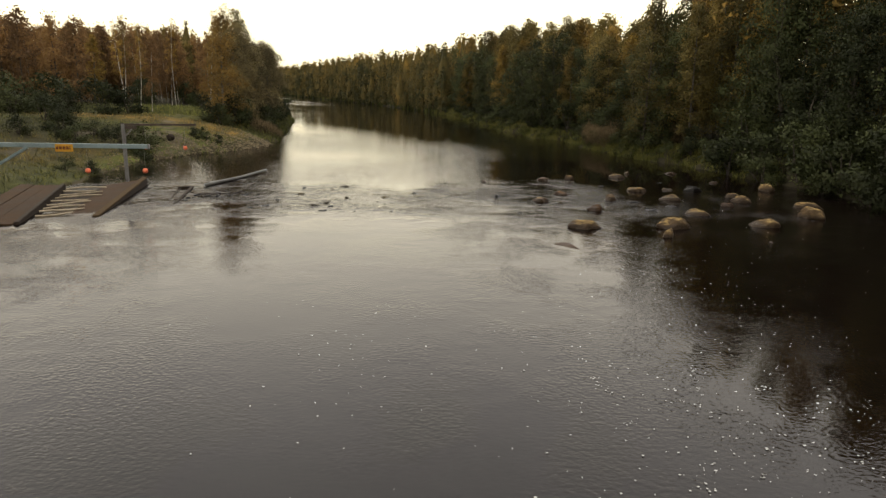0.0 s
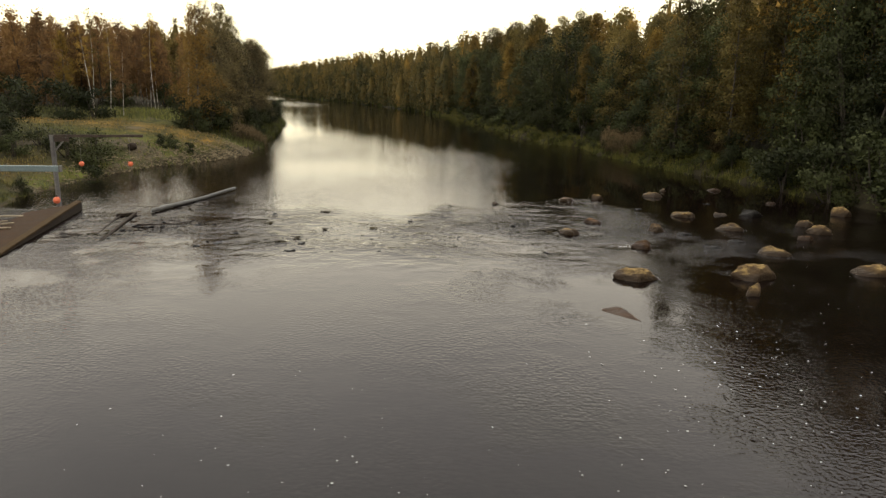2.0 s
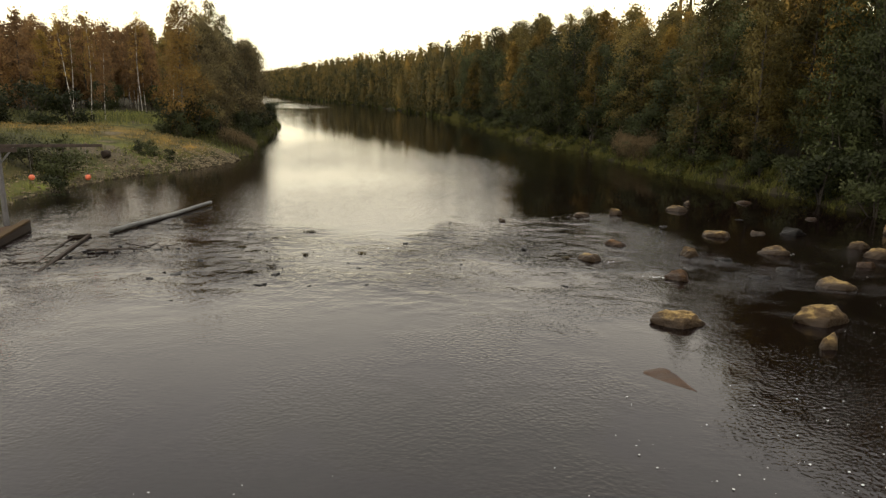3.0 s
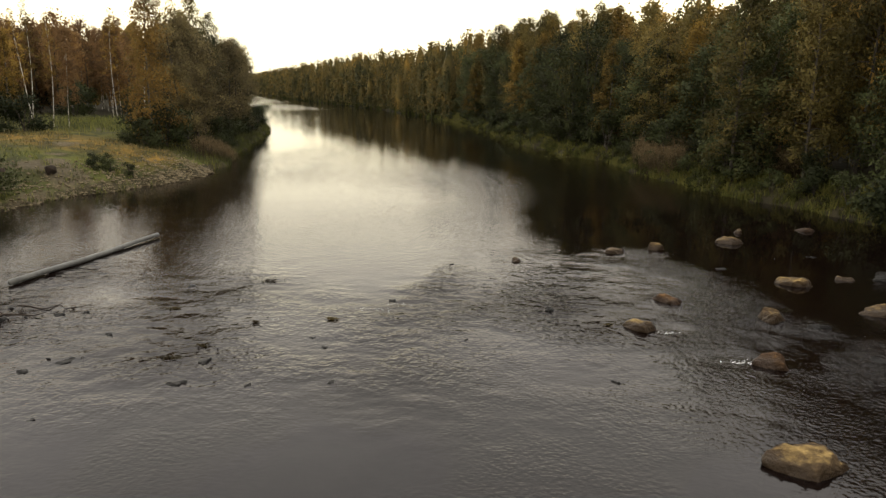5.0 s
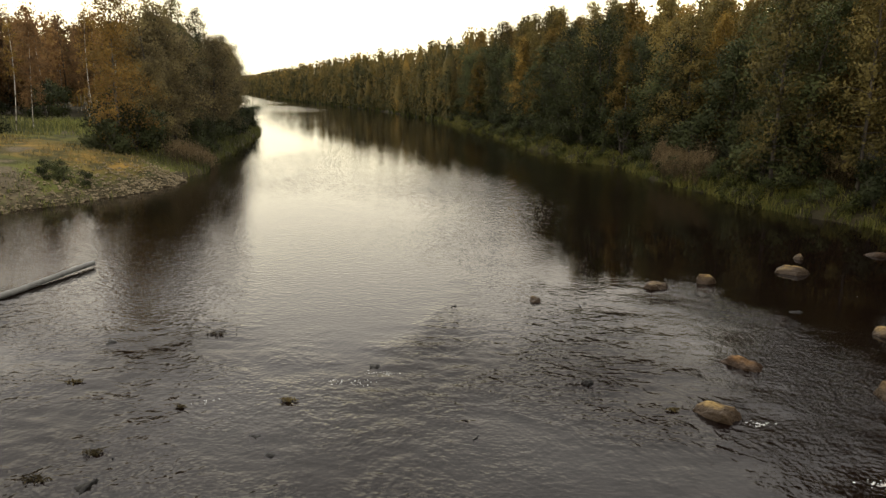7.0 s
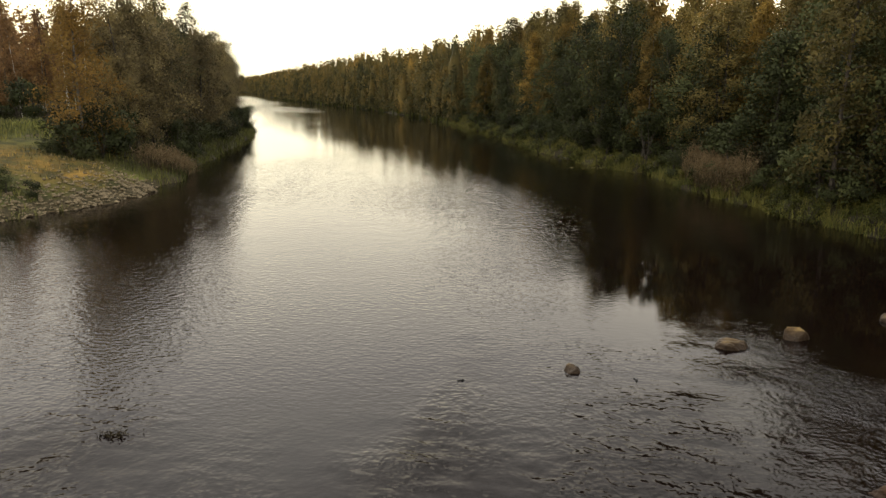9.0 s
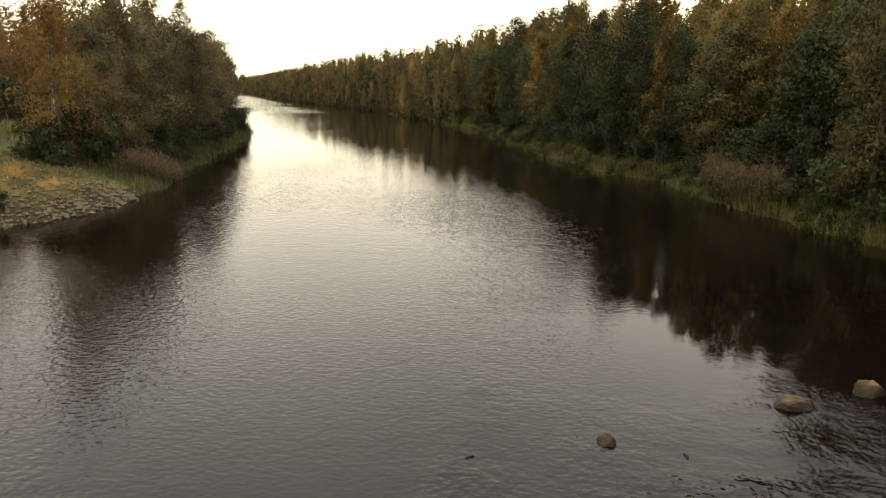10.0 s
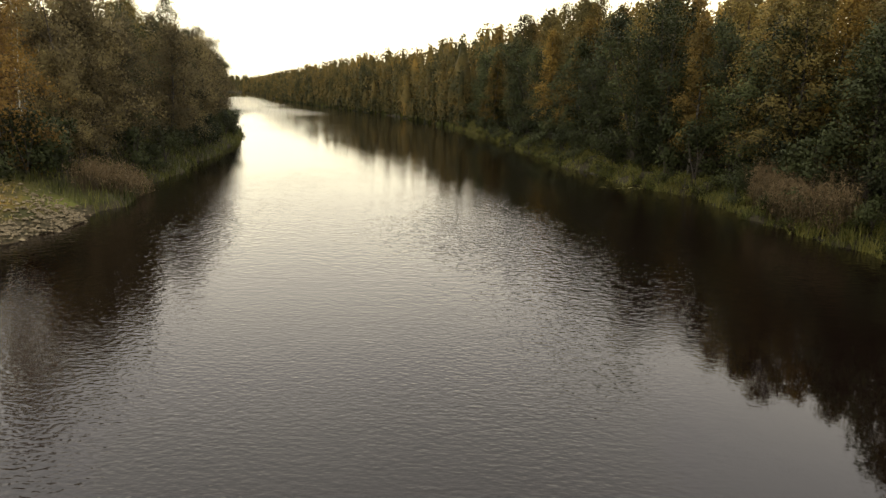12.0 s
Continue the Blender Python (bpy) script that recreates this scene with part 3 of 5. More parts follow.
def birch_outline(u):
    return 1.35 * (u + 0.06) ** 0.4 * (1.02 - u) ** 0.62


def alder_outline(u):
    return 1.15 * (u + 0.12) ** 0.25 * (1.03 - u) ** 0.5


def grow(name, seed, h, base, rad, limbs, count, leaf, outline, thick, droop, fuzz, leaf_mat, bark, label, category, stems=1, twigs=1, corners=3):
    """A tree: tapered stem, limbs, twigs, and leaves along the twigs. Returns its root, out of sight until it is copied."""
    rng = np.random.default_rng(seed)
    wood, arms, crown, anchors, weights, hearts = Soup(), Soup(), Soup(), [], [], []
    for stem in range(stems):
        lean = rng.normal(0, 0.045 if stems == 1 else 0.2, 2) * h
        bend = rng.normal(0, 0.02, 2) * h
        t = np.linspace(0, 1, 9)
        spine = np.stack([lean[0] * t**1.3 + bend[0] * np.sin(3 * t), lean[1] * t**1.3 + bend[1] * np.sin(2.5 * t), t * h * rng.uniform(0.85, 1.0 if stems > 1 else 1.0001)], 1)
        spine[0, 2] = -0.3
        wood.tube(spine, 0.72 * thick * (1.02 - t) ** 0.8 + 0.008, 7)
        for i in range(limbs // stems):
            u = (i + rng.uniform(0.2, 0.8)) / (limbs // stems)
            at = base + (1 - base) * u
            p = np.array([np.interp(at, t, spine[:, k]) for k in range(3)])
            az, rise = i * 2.4 + rng.normal(0, 0.4), radians(20 + 42 * u + rng.normal(0, 8))
            ln = rad * outline(u) * rng.uniform(0.65, 1.2)
            s = np.linspace(0, 1, 4)[:, None]
            out = np.array([math.cos(az) * math.cos(rise), math.sin(az) * math.cos(rise), math.sin(rise)])
            limb = p + out * ln * s + np.array([0, 0, -droop * ln]) * s**2
            arms.tube(limb, thick * 0.28 * (1.05 - at) ** 0.6 * (1.05 - s[:, 0]) + 0.004, 3)
            for k2 in range(8):
                q = rng.uniform(0.3, 1.0)
                p2 = np.array([np.interp(q, s[:, 0], limb[:, k]) for k in range(3)])
                d2 = out + rng.normal(0, 0.75, 3)
                d2 /= np.linalg.norm(d2)
                l2 = ln * rng.uniform(0.25, 0.5) + 0.15
                twig = np.stack([p2, p2 + d2 * l2 * 0.6, p2 + d2 * l2 + (0, 0, -droop * l2 * 1.4)])
                if k2 < twigs:
                    arms.tube(twig, [0.011, 0.007, 0.003], 3)
                anchors.append(twig)
                hearts.append(p + (limb[3] - p) * 0.55 - (0, 0, 0.12 * ln))
                weights.append(l2 * rng.uniform(0.4, 1.6))
    anchors, weights = np.array(anchors), np.array(weights)
    pick = rng.choice(len(anchors), count, p=weights / weights.sum())
    s = rng.uniform(0, 1, (count, 1))
    a = anchors[pick]
    mid = np.where(s < 0.5, a[:, 0] + (a[:, 1] - a[:, 0]) * 2 * s, a[:, 1] + (a[:, 2] - a[:, 1]) * (2 * s - 1))
    mid = mid + rng.normal(0, fuzz, (count, 3))
    spray = mid - np.array(hearts)[pick]
    spray /= np.linalg.norm(spray, axis=1, keepdims=True) + 1e-6
    body = (mid - (0, 0, h * 0.5)) / (rad, rad, h * 0.55)
    crown.leaves(rng, mid, leaf, leaf * 0.75, 0.6, corners, 1.2 * spray + 0.6 * body + rng.normal(0, 0.16, (count, 3)) + (0, 0, 0.35))
    root = thing(name, (0, 0, 0), label, category)
    stem_faces = len(wood.f)
    wood.add(np.concatenate(arms.v), arms.f)
    me = wood.mesh("trunk", bark, True)
    me.materials.append(BARK_DARK)
    me.polygons.foreach_set("material_index", [0] * stem_faces + [1] * (len(me.polygons) - stem_faces))
    hang(new("trunk", me), root)
    hang(new("crown", crown.mesh("crown", leaf_mat)), root)
    return root


def plant(kind, x, y, scale, turn, group, sink=0.0, squash=1.0):
    """A copy of a kind of tree, standing on the ground."""
    m = Matrix.Translation((x, y, float(land(x, y)) - sink)) @ Matrix.Rotation(turn, 4, "Z") @ Matrix.Diagonal((scale, scale, scale * squash, 1))
    return tagged(copy_thing(kind, m), group=group)


def forget(kinds):
    for root in kinds:
        for ob in (*root.children_recursive, root):
            bpy.data.objects.remove(ob)


# ---- kinds of trees ----
# B: white birch bark; G: birch bark with shade painted in; D: dark bark
B, G, D = BARK_BIRCH, BARK_SHADED, BARK_DARK
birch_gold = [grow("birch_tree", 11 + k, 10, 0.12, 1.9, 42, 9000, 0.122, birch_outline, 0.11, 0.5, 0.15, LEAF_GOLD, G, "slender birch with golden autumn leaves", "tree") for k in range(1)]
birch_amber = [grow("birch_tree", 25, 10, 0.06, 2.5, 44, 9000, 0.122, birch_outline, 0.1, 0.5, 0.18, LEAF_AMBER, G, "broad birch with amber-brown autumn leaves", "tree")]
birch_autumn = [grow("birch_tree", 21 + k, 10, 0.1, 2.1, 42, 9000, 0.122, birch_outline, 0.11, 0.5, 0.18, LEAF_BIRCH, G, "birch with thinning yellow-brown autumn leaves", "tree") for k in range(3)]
birch_olive = [grow("birch_tree", 31 + k, 10, 0.08, 2.2, 42, 9000, 0.122, birch_outline, 0.11, 0.45, 0.18, LEAF_OLIVE, D, "birch with olive-green early autumn leaves", "tree") for k in range(3)]
birch_rust = [grow("birch_tree", 41 + k, 10, 0.24, 1.6, 34, 4200, 0.145, birch_outline, 0.058, 0.4, 0.17, LEAF_RUST, B, "tall white-stemmed birch with rusty brown leaves", "tree") for k in range(4)]
birch_back = [grow("birch_tree", 51 + k, 10, 0.1, 2.2, 22, 2100, 0.27, birch_outline, 0.1, 0.4, 0.26, mat, D, "birch deep in the wood with autumn leaves", "tree", twigs=0, corners=3) for k, mat in enumerate((LEAF_RUST, LEAF_OLIVE, LEAF_BIRCH))]
birch_bare = [grow("birch_tree", 61 + k, 10, 0.4, 1.1, 24, 1200, 0.12, birch_outline, 0.055, 0.3, 0.12, LEAF_BIRCH, B, "thin birch with white bark and sparse leaves", "tree") for k in range(2)]
alder = [grow("alder_tree", 71 + k, 8, 0.08, 2.4, 44, 9200, 0.125, alder_outline, 0.12, 0.2, 0.2, LEAF_ALDER, D, "dark green alder with dense foliage at the water", "tree", 1 + k % 2) for k in range(4)]
mixed = [grow("alder_tree", 76 + k, 8, 0.08, 2.4, 44, 9200, 0.125, alder_outline, 0.12, 0.25, 0.2, LEAF_POINT, D, "olive-brown riverside tree with dense foliage", "tree", 1 + k % 2) for k in range(3)]
willow = [grow("willow_tree", 81 + k, 6.5, 0.04, 2.3, 40, 9000, 0.118, alder_outline, 0.09, 0.3, 0.2, LEAF_WILLOW, D, "grey-green willow leaning over the bank", "tree", 3) for k in range(3)]
bush = [grow("willow_bush", 91 + k, 1.5, 0.05, 1.0, 12, 1500, 0.095, alder_outline, 0.03, 0.25, 0.12, LEAF_WILLOW, D, "low dark green willow bush", "bush", 4, twigs=0) for k in range(2)]
bush_dark = [grow("alder_bush", 95 + k, 1.8, 0.04, 1.1, 12, 1500, 0.12, alder_outline, 0.03, 0.2, 0.14, LEAF_ALDER, D, "dense dark bush at the foot of the trees", "bush", 4, twigs=0) for k in range(2)]

rnd = random.Random(5)


def some(kinds):
    return kinds[rnd.randrange(len(kinds))]


def spin():
    return rnd.uniform(0, 6.283)


# right bank, from the water inwards
y = 12.0
while y < 112:
    x = float(right(y))
    if not 45.5 < y < 54:
        kind = some(willow + alder + alder) if rnd.random() < 0.75 else some(birch_olive)
        plant(kind, x + rnd.uniform(2.2, 3.8), y, rnd.uniform(0.78, 1.12), spin(), "trees of the wooded bank", squash=0.78 if 53 < y < 58 else 1.0)
    y += rnd.uniform(2.0, 3.0)
y = 11.0
while y < 112:
    kind = some(birch_autumn + birch_autumn + birch_gold + birch_olive + birch_olive + alder[:2])
    if y < 43 and kind in birch_olive and (kind is not birch_olive[0] or int(y) % 2):
        kind = alder[birch_olive.index(kind)]
    tall = 1.05 if y < 18 else 1.32 if y < 43 else 1.15 if y < 50 else 0.8 if y < 62 else 0.88 if y < 70 else 0.95 if y < 84 else 1.06
    plant(kind, float(right(y)) + rnd.uniform(4.4, 7.2), y, rnd.uniform(0.92, 1.1), spin(), "trees of the wooded bank", squash=tall)
    y += rnd.uniform(1.8, 2.8)
for lo, hi, step in ((7.5, 11, 2.2), (12, 19, 3.8)):
    y = 8.0
    while y < 114:
        plant(some(birch_back[1:]), float(right(y)) + rnd.uniform(lo, hi), y, rnd.uniform(1.05, 1.25) * (1.05 if y < 18 else 1.3 if y < 43 else 1.1 if y < 50 else (0.8 if lo < 10 else 1.05) if y < 62 else (0.86 if lo < 10 else 0.95) if y < 70 else 0.91 if y < 84 else 0.99), spin(), "trees of the wooded bank")
        y += rnd.uniform(0.75, 1.25) * step
# low dark alders behind the reeds
for x, y, k in ((9.9, 57.4, 0.95), (11.0, 54.2, 1.05), (12.2, 50.8, 1.0), (13.6, 47.4, 0.95)):
    plant(some(alder), x, y, k, spin(), "trees of the wooded bank", squash=0.78)
# single trees that stand out on the right bank
for kind, x, y, s in ((birch_gold[0], 17.2, 41.0, 1.05), (birch_gold[0], 15.4, 46.5, 0.98), (birch_autumn[0], 15.5, 58.0, 0.85), (alder[0], 13.9, 50.4, 1.15), (alder[1], 14.4, 48.8, 1.25), (birch_gold[0], 8.6, 60.0, 0.8), (birch_gold[0], 12.2, 54.6, 0.84), (birch_olive[1], 11.6, 44.0, 0.95), (birch_gold[0], 4.9, 75.0, 0.93), (birch_gold[0], 3.3, 80.5, 0.93), (birch_gold[0], -0.9, 98.0, 0.9)):
    plant(kind, x, y, s, spin(), "trees of the wooded bank")

# left bank: dark trees along the water, none on the meadow side
def point_tree(kind, x, y, scale):
    if y > 76 or (0.4 - x) / (y - 13) < 0.46:
        plant(kind, x, y, scale, spin(), "trees of the point")


y = 50.0
while y < 104:
    if y < 53 or y > 54:
        point_tree(some(mixed + mixed + willow), float(left(y)) - rnd.uniform(2.0, 4.2) - (1.0 if y > 72 else 0), y, rnd.uniform(0.8, 1.08))
    y += rnd.uniform(1.9, 2.8)
for y in (104, 106, 108.5, 110.5, 112):
    plant(some(alder + mixed), float(left(y)) - rnd.uniform(1.6, 2.6), y, rnd.uniform(0.8, 1.0), spin(), "trees of the point")
    plant(some(bush_dark), float(left(y)) - rnd.uniform(0.9, 1.5), y, rnd.uniform(0.5, 0.8), spin(), "trees of the point")
y = 51.0
while y < 104:
    point_tree(some(mixed + birch_olive), float(left(y)) - rnd.uniform(4.6, 8) - (1.0 if y > 72 else 0), y, rnd.uniform(0.86, 1.04))
    y += rnd.uniform(2.2, 3.2)
y = 58.0
while y < 112:
    point_tree(some(birch_back), float(left(y)) - rnd.uniform(8.5, 15), y, rnd.uniform(0.72, 0.86))
    y += rnd.uniform(2.4, 3.6)
y = 56.0
while y < 103:
    plant(some(bush_dark + bush), float(left(y)) - rnd.uniform(0.5, 1.6), y, rnd.uniform(0.6, 1.15), spin(), "bushes of the point")
    y += rnd.uniform(1.6, 2.8)
plant(birch_amber[0], -17.6, 48.9, 0.9, 0.4, "trees of the point", squash=0.98)
for x, y, k in ((-18.9, 54.0, 0.82), (-18.8, 56.5, 0.88), (-21.0, 62.0, 0.9), (-17.6, 52.6, 0.6)):
    plant(some(mixed), x, y, k, spin(), "trees of the point")
for x, y in ((-17.4, 50.9), (-18.4, 52.0), (-17.0, 49.2), (-19.3, 51.0)):
    plant(some(bush_dark + bush), x, y, 1.1, spin(), "bushes of the point")
plant(birch_bare[0], -21.4, 60.0, 0.92, 1.0, "trees of the point")
plant(birch_bare[1], -20.7, 54.2, 0.84, 2.0, "trees of the point")
plant(birch_bare[0], -20.1, 54.9, 0.86, 3.1, "trees of the point")

# left wood behind the meadow: an edge of white stems, then the depth of it
for x, y, s in ((-28.3, 65.2, 0.82), (-27.2, 53.2, 0.72), (-26.7, 52.5, 0.7), (-26.1, 53.5, 0.66), (-25.3, 53.8, 0.6), (-29.3, 66.4, 0.84), (-28.8, 66.8, 0.8), (-32.5, 56.2, 0.74), (-34.3, 56.0, 0.76), (-36.5, 55.0, 0.8), (-39, 54, 0.85), (-41.5, 55, 0.82), (-44, 52, 0.85), (-25.0, 66.5, 0.84), (-24.5, 64.0, 0.78)):
    plant(some(birch_rust + birch_bare) if x > -31.5 else some(birch_back[:1] + birch_rust[:1]), x, y, s, spin(), "birches at the meadow's edge")
plant(birch_gold[0], -33.2, 59.5, 0.7, 0.0, "birches at the meadow's edge")
for n in range(135):
    u, v = rnd.random(), rnd.random()
    x = -24 - 44 * u
    y = 66 - 16 * u + 2 + 24 * v**1.2
    if x > float(left(y)) - 9:
        continue
    tall = 0.65 if -35 < x < -28.5 else 0.77
    plant(some(birch_rust[:2] + birch_back[:1] + birch_back[:1]) if v < 0.4 else some(birch_back[:1] + birch_rust[:1]), x, y, tall * rnd.uniform(0.92, 1.08), spin(), "birches of the meadow wood")

# bushes on the meadow
for kind, x, y, s in (
    (bush[0], -17.4, 35.9, 1.05), (bush[1], -18.5, 35.4, 0.8), (bush[0], -17.1, 34.9, 0.75), (bush[1], -20.2, 36.0, 0.55), (bush_dark[0], -16.0, 32.9, 0.5), (bush[0], -16.4, 28.9, 0.4), (bush[1], -17.2, 28.2, 0.4),
    (bush_dark[1], -16.5, 42.0, 0.3), (bush_dark[0], -17.0, 41.8, 0.26), (bush_dark[1], -16.1, 41.6, 0.3), (bush_dark[0], -15.5, 42.0, 0.27), (bush_dark[0], -16.7, 41.2, 0.24), (bush_dark[1], -21.0, 34.6, 0.7), (bush_dark[0], -22.2, 36.2, 0.8), (bush_dark[1], -19.8, 33.6, 0.55), (bush[0], -17.4, 47.7, 1.1), (bush[1], -18.1, 48.2, 1.0), (bush_dark[1], -17.0, 50.5, 1.1),
    (bush_dark[0], -26, 47.4, 1.3), (bush_dark[1], -24.6, 48.6, 1.0), (bush[0], -28, 46.5, 1.2), (bush_dark[1], -30.5, 49, 1.4), (bush_dark[0], -33, 47, 1.4), (bush[1], -36, 46, 1.4), (bush[0], -22.8, 33.5, 0.7), (bush_dark[0], -24.5, 38.5, 0.8),
):
    plant(kind, x, y, s * 1.25, spin(), "bushes on the meadow", sink=0.3 * s, squash=0.85)
for n in range(12):
    plant(some(bush_dark + bush), rnd.uniform(-40, -26), rnd.uniform(42, 50), rnd.uniform(0.9, 1.4), spin(), "bushes on the meadow", sink=0.3, squash=0.85)
y = 13.0
while y < 100:
    plant(some(bush_dark + bush_dark + bush), float(right(y)) + rnd.uniform(1.5, 2.6), y, rnd.uniform(0.7, 1.35), spin(), "bushes of the wooded bank")
    y += rnd.uniform(1.3, 2.6)
y = 38.0
while y < 104:
    plant(some(bush_dark + bush), float(right(y)) + rnd.uniform(0.2, 1.5), y, rnd.uniform(0.45, 1.0), spin(), "bushes of the wooded bank", squash=0.8)
    y += rnd.uniform(0.8, 3.6)
y = 12.0
while y < 37:
    plant(some(bush_dark + bush_dark + bush), float(right(y)) + rnd.uniform(-0.4, 0.7), y, rnd.uniform(1.1, 1.7), spin(), "bushes of the wooded bank", sink=0.25, squash=0.85)
    y += rnd.uniform(0.8, 1.4)

# clumps of taller grass that break the line of the wooded bank
tuft = [grow("grass_clump", 101 + k, 0.6, 0.02, 0.5, 8, 600, 0.075, alder_outline, 0.008, 0.5, 0.1, FRINGE, D, "low green clump of grass at the water's edge", "grass", 4, twigs=0) for k in range(2)]
y = 39.0
while y < 96:
    plant(some(tuft), float(right(y)) + rnd.uniform(-0.2, 0.9), y, rnd.uniform(0.5, 1.15), spin(), "clumps of the wooded bank", sink=0.05)
    y += rnd.uniform(0.5, 1.7)
forget(tuft)

# undergrowth in the meadow wood
for n in range(46):
    u, v = rnd.random(), rnd.random()
    plant(some(bush_dark + bush), -25 - 42 * u, 64 - 16 * u + 9 * v, rnd.uniform(0.8, 1.35), spin(), "undergrowth of the meadow wood")

forget(birch_amber + birch_gold + birch_autumn + birch_olive + birch_rust + birch_back + birch_bare + alder + mixed + willow + bush + bush_dark)

# woods far up the river and behind the eye: each crown a dark inner mass with leaves around it
rng = np.random.default_rng(3)
far, stems, tints = Soup(), Soup(), []
spots = []
for side in (-1, 1):
    edge_of = left if side < 0 else right
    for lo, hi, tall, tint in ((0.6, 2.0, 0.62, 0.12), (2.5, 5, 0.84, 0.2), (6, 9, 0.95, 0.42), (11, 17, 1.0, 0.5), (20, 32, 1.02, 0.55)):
        y = 112.0
        while y < 618:
            if side > 0 or lo > 5:
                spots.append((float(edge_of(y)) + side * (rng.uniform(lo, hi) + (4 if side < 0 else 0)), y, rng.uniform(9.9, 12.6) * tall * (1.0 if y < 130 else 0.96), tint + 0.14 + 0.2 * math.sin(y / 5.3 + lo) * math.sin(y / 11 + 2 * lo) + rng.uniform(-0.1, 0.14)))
            y += rng.uniform(0.8, 1.2) * (1.5 + y / 115)
    y = 108.0
    while y < 618:
        spots.append((float(edge_of(y)) + side * (rng.uniform(0.1, 0.8) + (3 if side < 0 else 0)), y, rng.uniform(1.6, 3), rng.uniform(0, 0.3)))
        y += rng.uniform(0.8, 1.2) * (0.6 + y / 200)
    y = -70.0
    while y < 11:
        for lo in (3, 8, 14):
            spots.append((float(edge_of(y)) + side * rng.uniform(lo, lo + 4), y + rng.uniform(-1, 1), rng.uniform(8, 12), 0.3))
        y += 3.5
for n in range(130):
    y = rng.uniform(84, 150)
    spots.append((float(left(y)) - rng.uniform(9, 70), y, rng.uniform(6.5, 8.5), rng.uniform(0.1, 0.6)))
    y = rng.uniform(10, 112)
    spots.append((float(right(y)) + rng.uniform(17, 34), y, rng.uniform(10, 13), rng.uniform(0.2, 0.6)))
    spots.append((rng.uniform(-110, -68), rng.uniform(30, 84), rng.uniform(6, 8), rng.uniform(0.3, 0.7)))
for n in range(420):
    spots.append((-440 + 260 * n / 420 + rng.uniform(-2, 2), rng.uniform(692, 740), rng.uniform(10, 16), rng.uniform(0, 0.4)))
for n in range(60):
    spots.append((rng.uniform(-320, -222), rng.uniform(640, 690), rng.uniform(10, 14), rng.uniform(0, 0.4)))


def far_outline(u):
    return 1.25 * (u + 0.08) ** 0.3 * (1.02 - u) ** 0.8


ring, level = np.meshgrid(np.arange(7), np.arange(6))
core_faces = [(7 * k + j, 7 * k + (j + 1) % 7, 7 * k + 7 + (j + 1) % 7, 7 * k + 7 + j) for k in range(5) for j in range(7)]
for x, y, h, tint in spots:
    z = float(land(x, y))
    n, size = (130, 0.6) if y < 11 else (360, 0.33) if y < 155 else (150, 0.48) if y < 215 else (100, 0.65) if y < 330 else (50, 1.0)
    n = n if h > 5 else n // 3
    wide = max(h * (0.19 if y < 112 else rng.uniform(0.27, 0.38)), 1.0)
    u = np.array([0.01, 0.15, 0.35, 0.6, 0.82, 0.97])[level]
    r = 0.5 * wide * far_outline(u) * rng.uniform(0.45, 1.25, u.shape)
    a = ring * 2 * np.pi / 7 + 0.4 * level
    far.add(np.stack([x + r * np.cos(a), y + r * np.sin(a), z + h * 0.97 * u + rng.uniform(-0.03, 0.03, u.shape) * h], -1).reshape(-1, 3), core_faces)
    far.facing.append(np.stack([np.cos(a), np.sin(a), 0.3 + 0 * a], -1).reshape(-1, 3))
    u = rng.uniform(0, 1, n) ** 0.8
    r = wide * far_outline(u) * rng.uniform(0.4, 1.3, n)
    a = rng.uniform(0, 6.283, n)
    c = np.stack([x + r * np.cos(a), y + r * np.sin(a), z + h * (0.02 + 0.99 * u)], 1)
    far.leaves(rng, c + rng.normal(0, 0.12, c.shape), size, size * 0.75, 0.8, 3, np.stack([np.cos(a), np.sin(a), 0.1 + 0.9 * u], 1) + rng.normal(0, 0.35, c.shape))
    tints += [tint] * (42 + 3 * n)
    stems.tube([(x, y, z - 0.3), (x, y, z + h * 0.5), (x, y, z + h)], [0.14, 0.08, 0.01], 3)
woods = tagged(new("far_wood"), "mixed autumn wood far up both banks", "wood", kind="stuff")
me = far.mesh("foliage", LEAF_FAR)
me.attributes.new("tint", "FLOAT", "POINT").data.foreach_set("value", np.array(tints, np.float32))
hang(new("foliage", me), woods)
hang(new("stems", stems.mesh("stems", BARK_DARK)), woods)


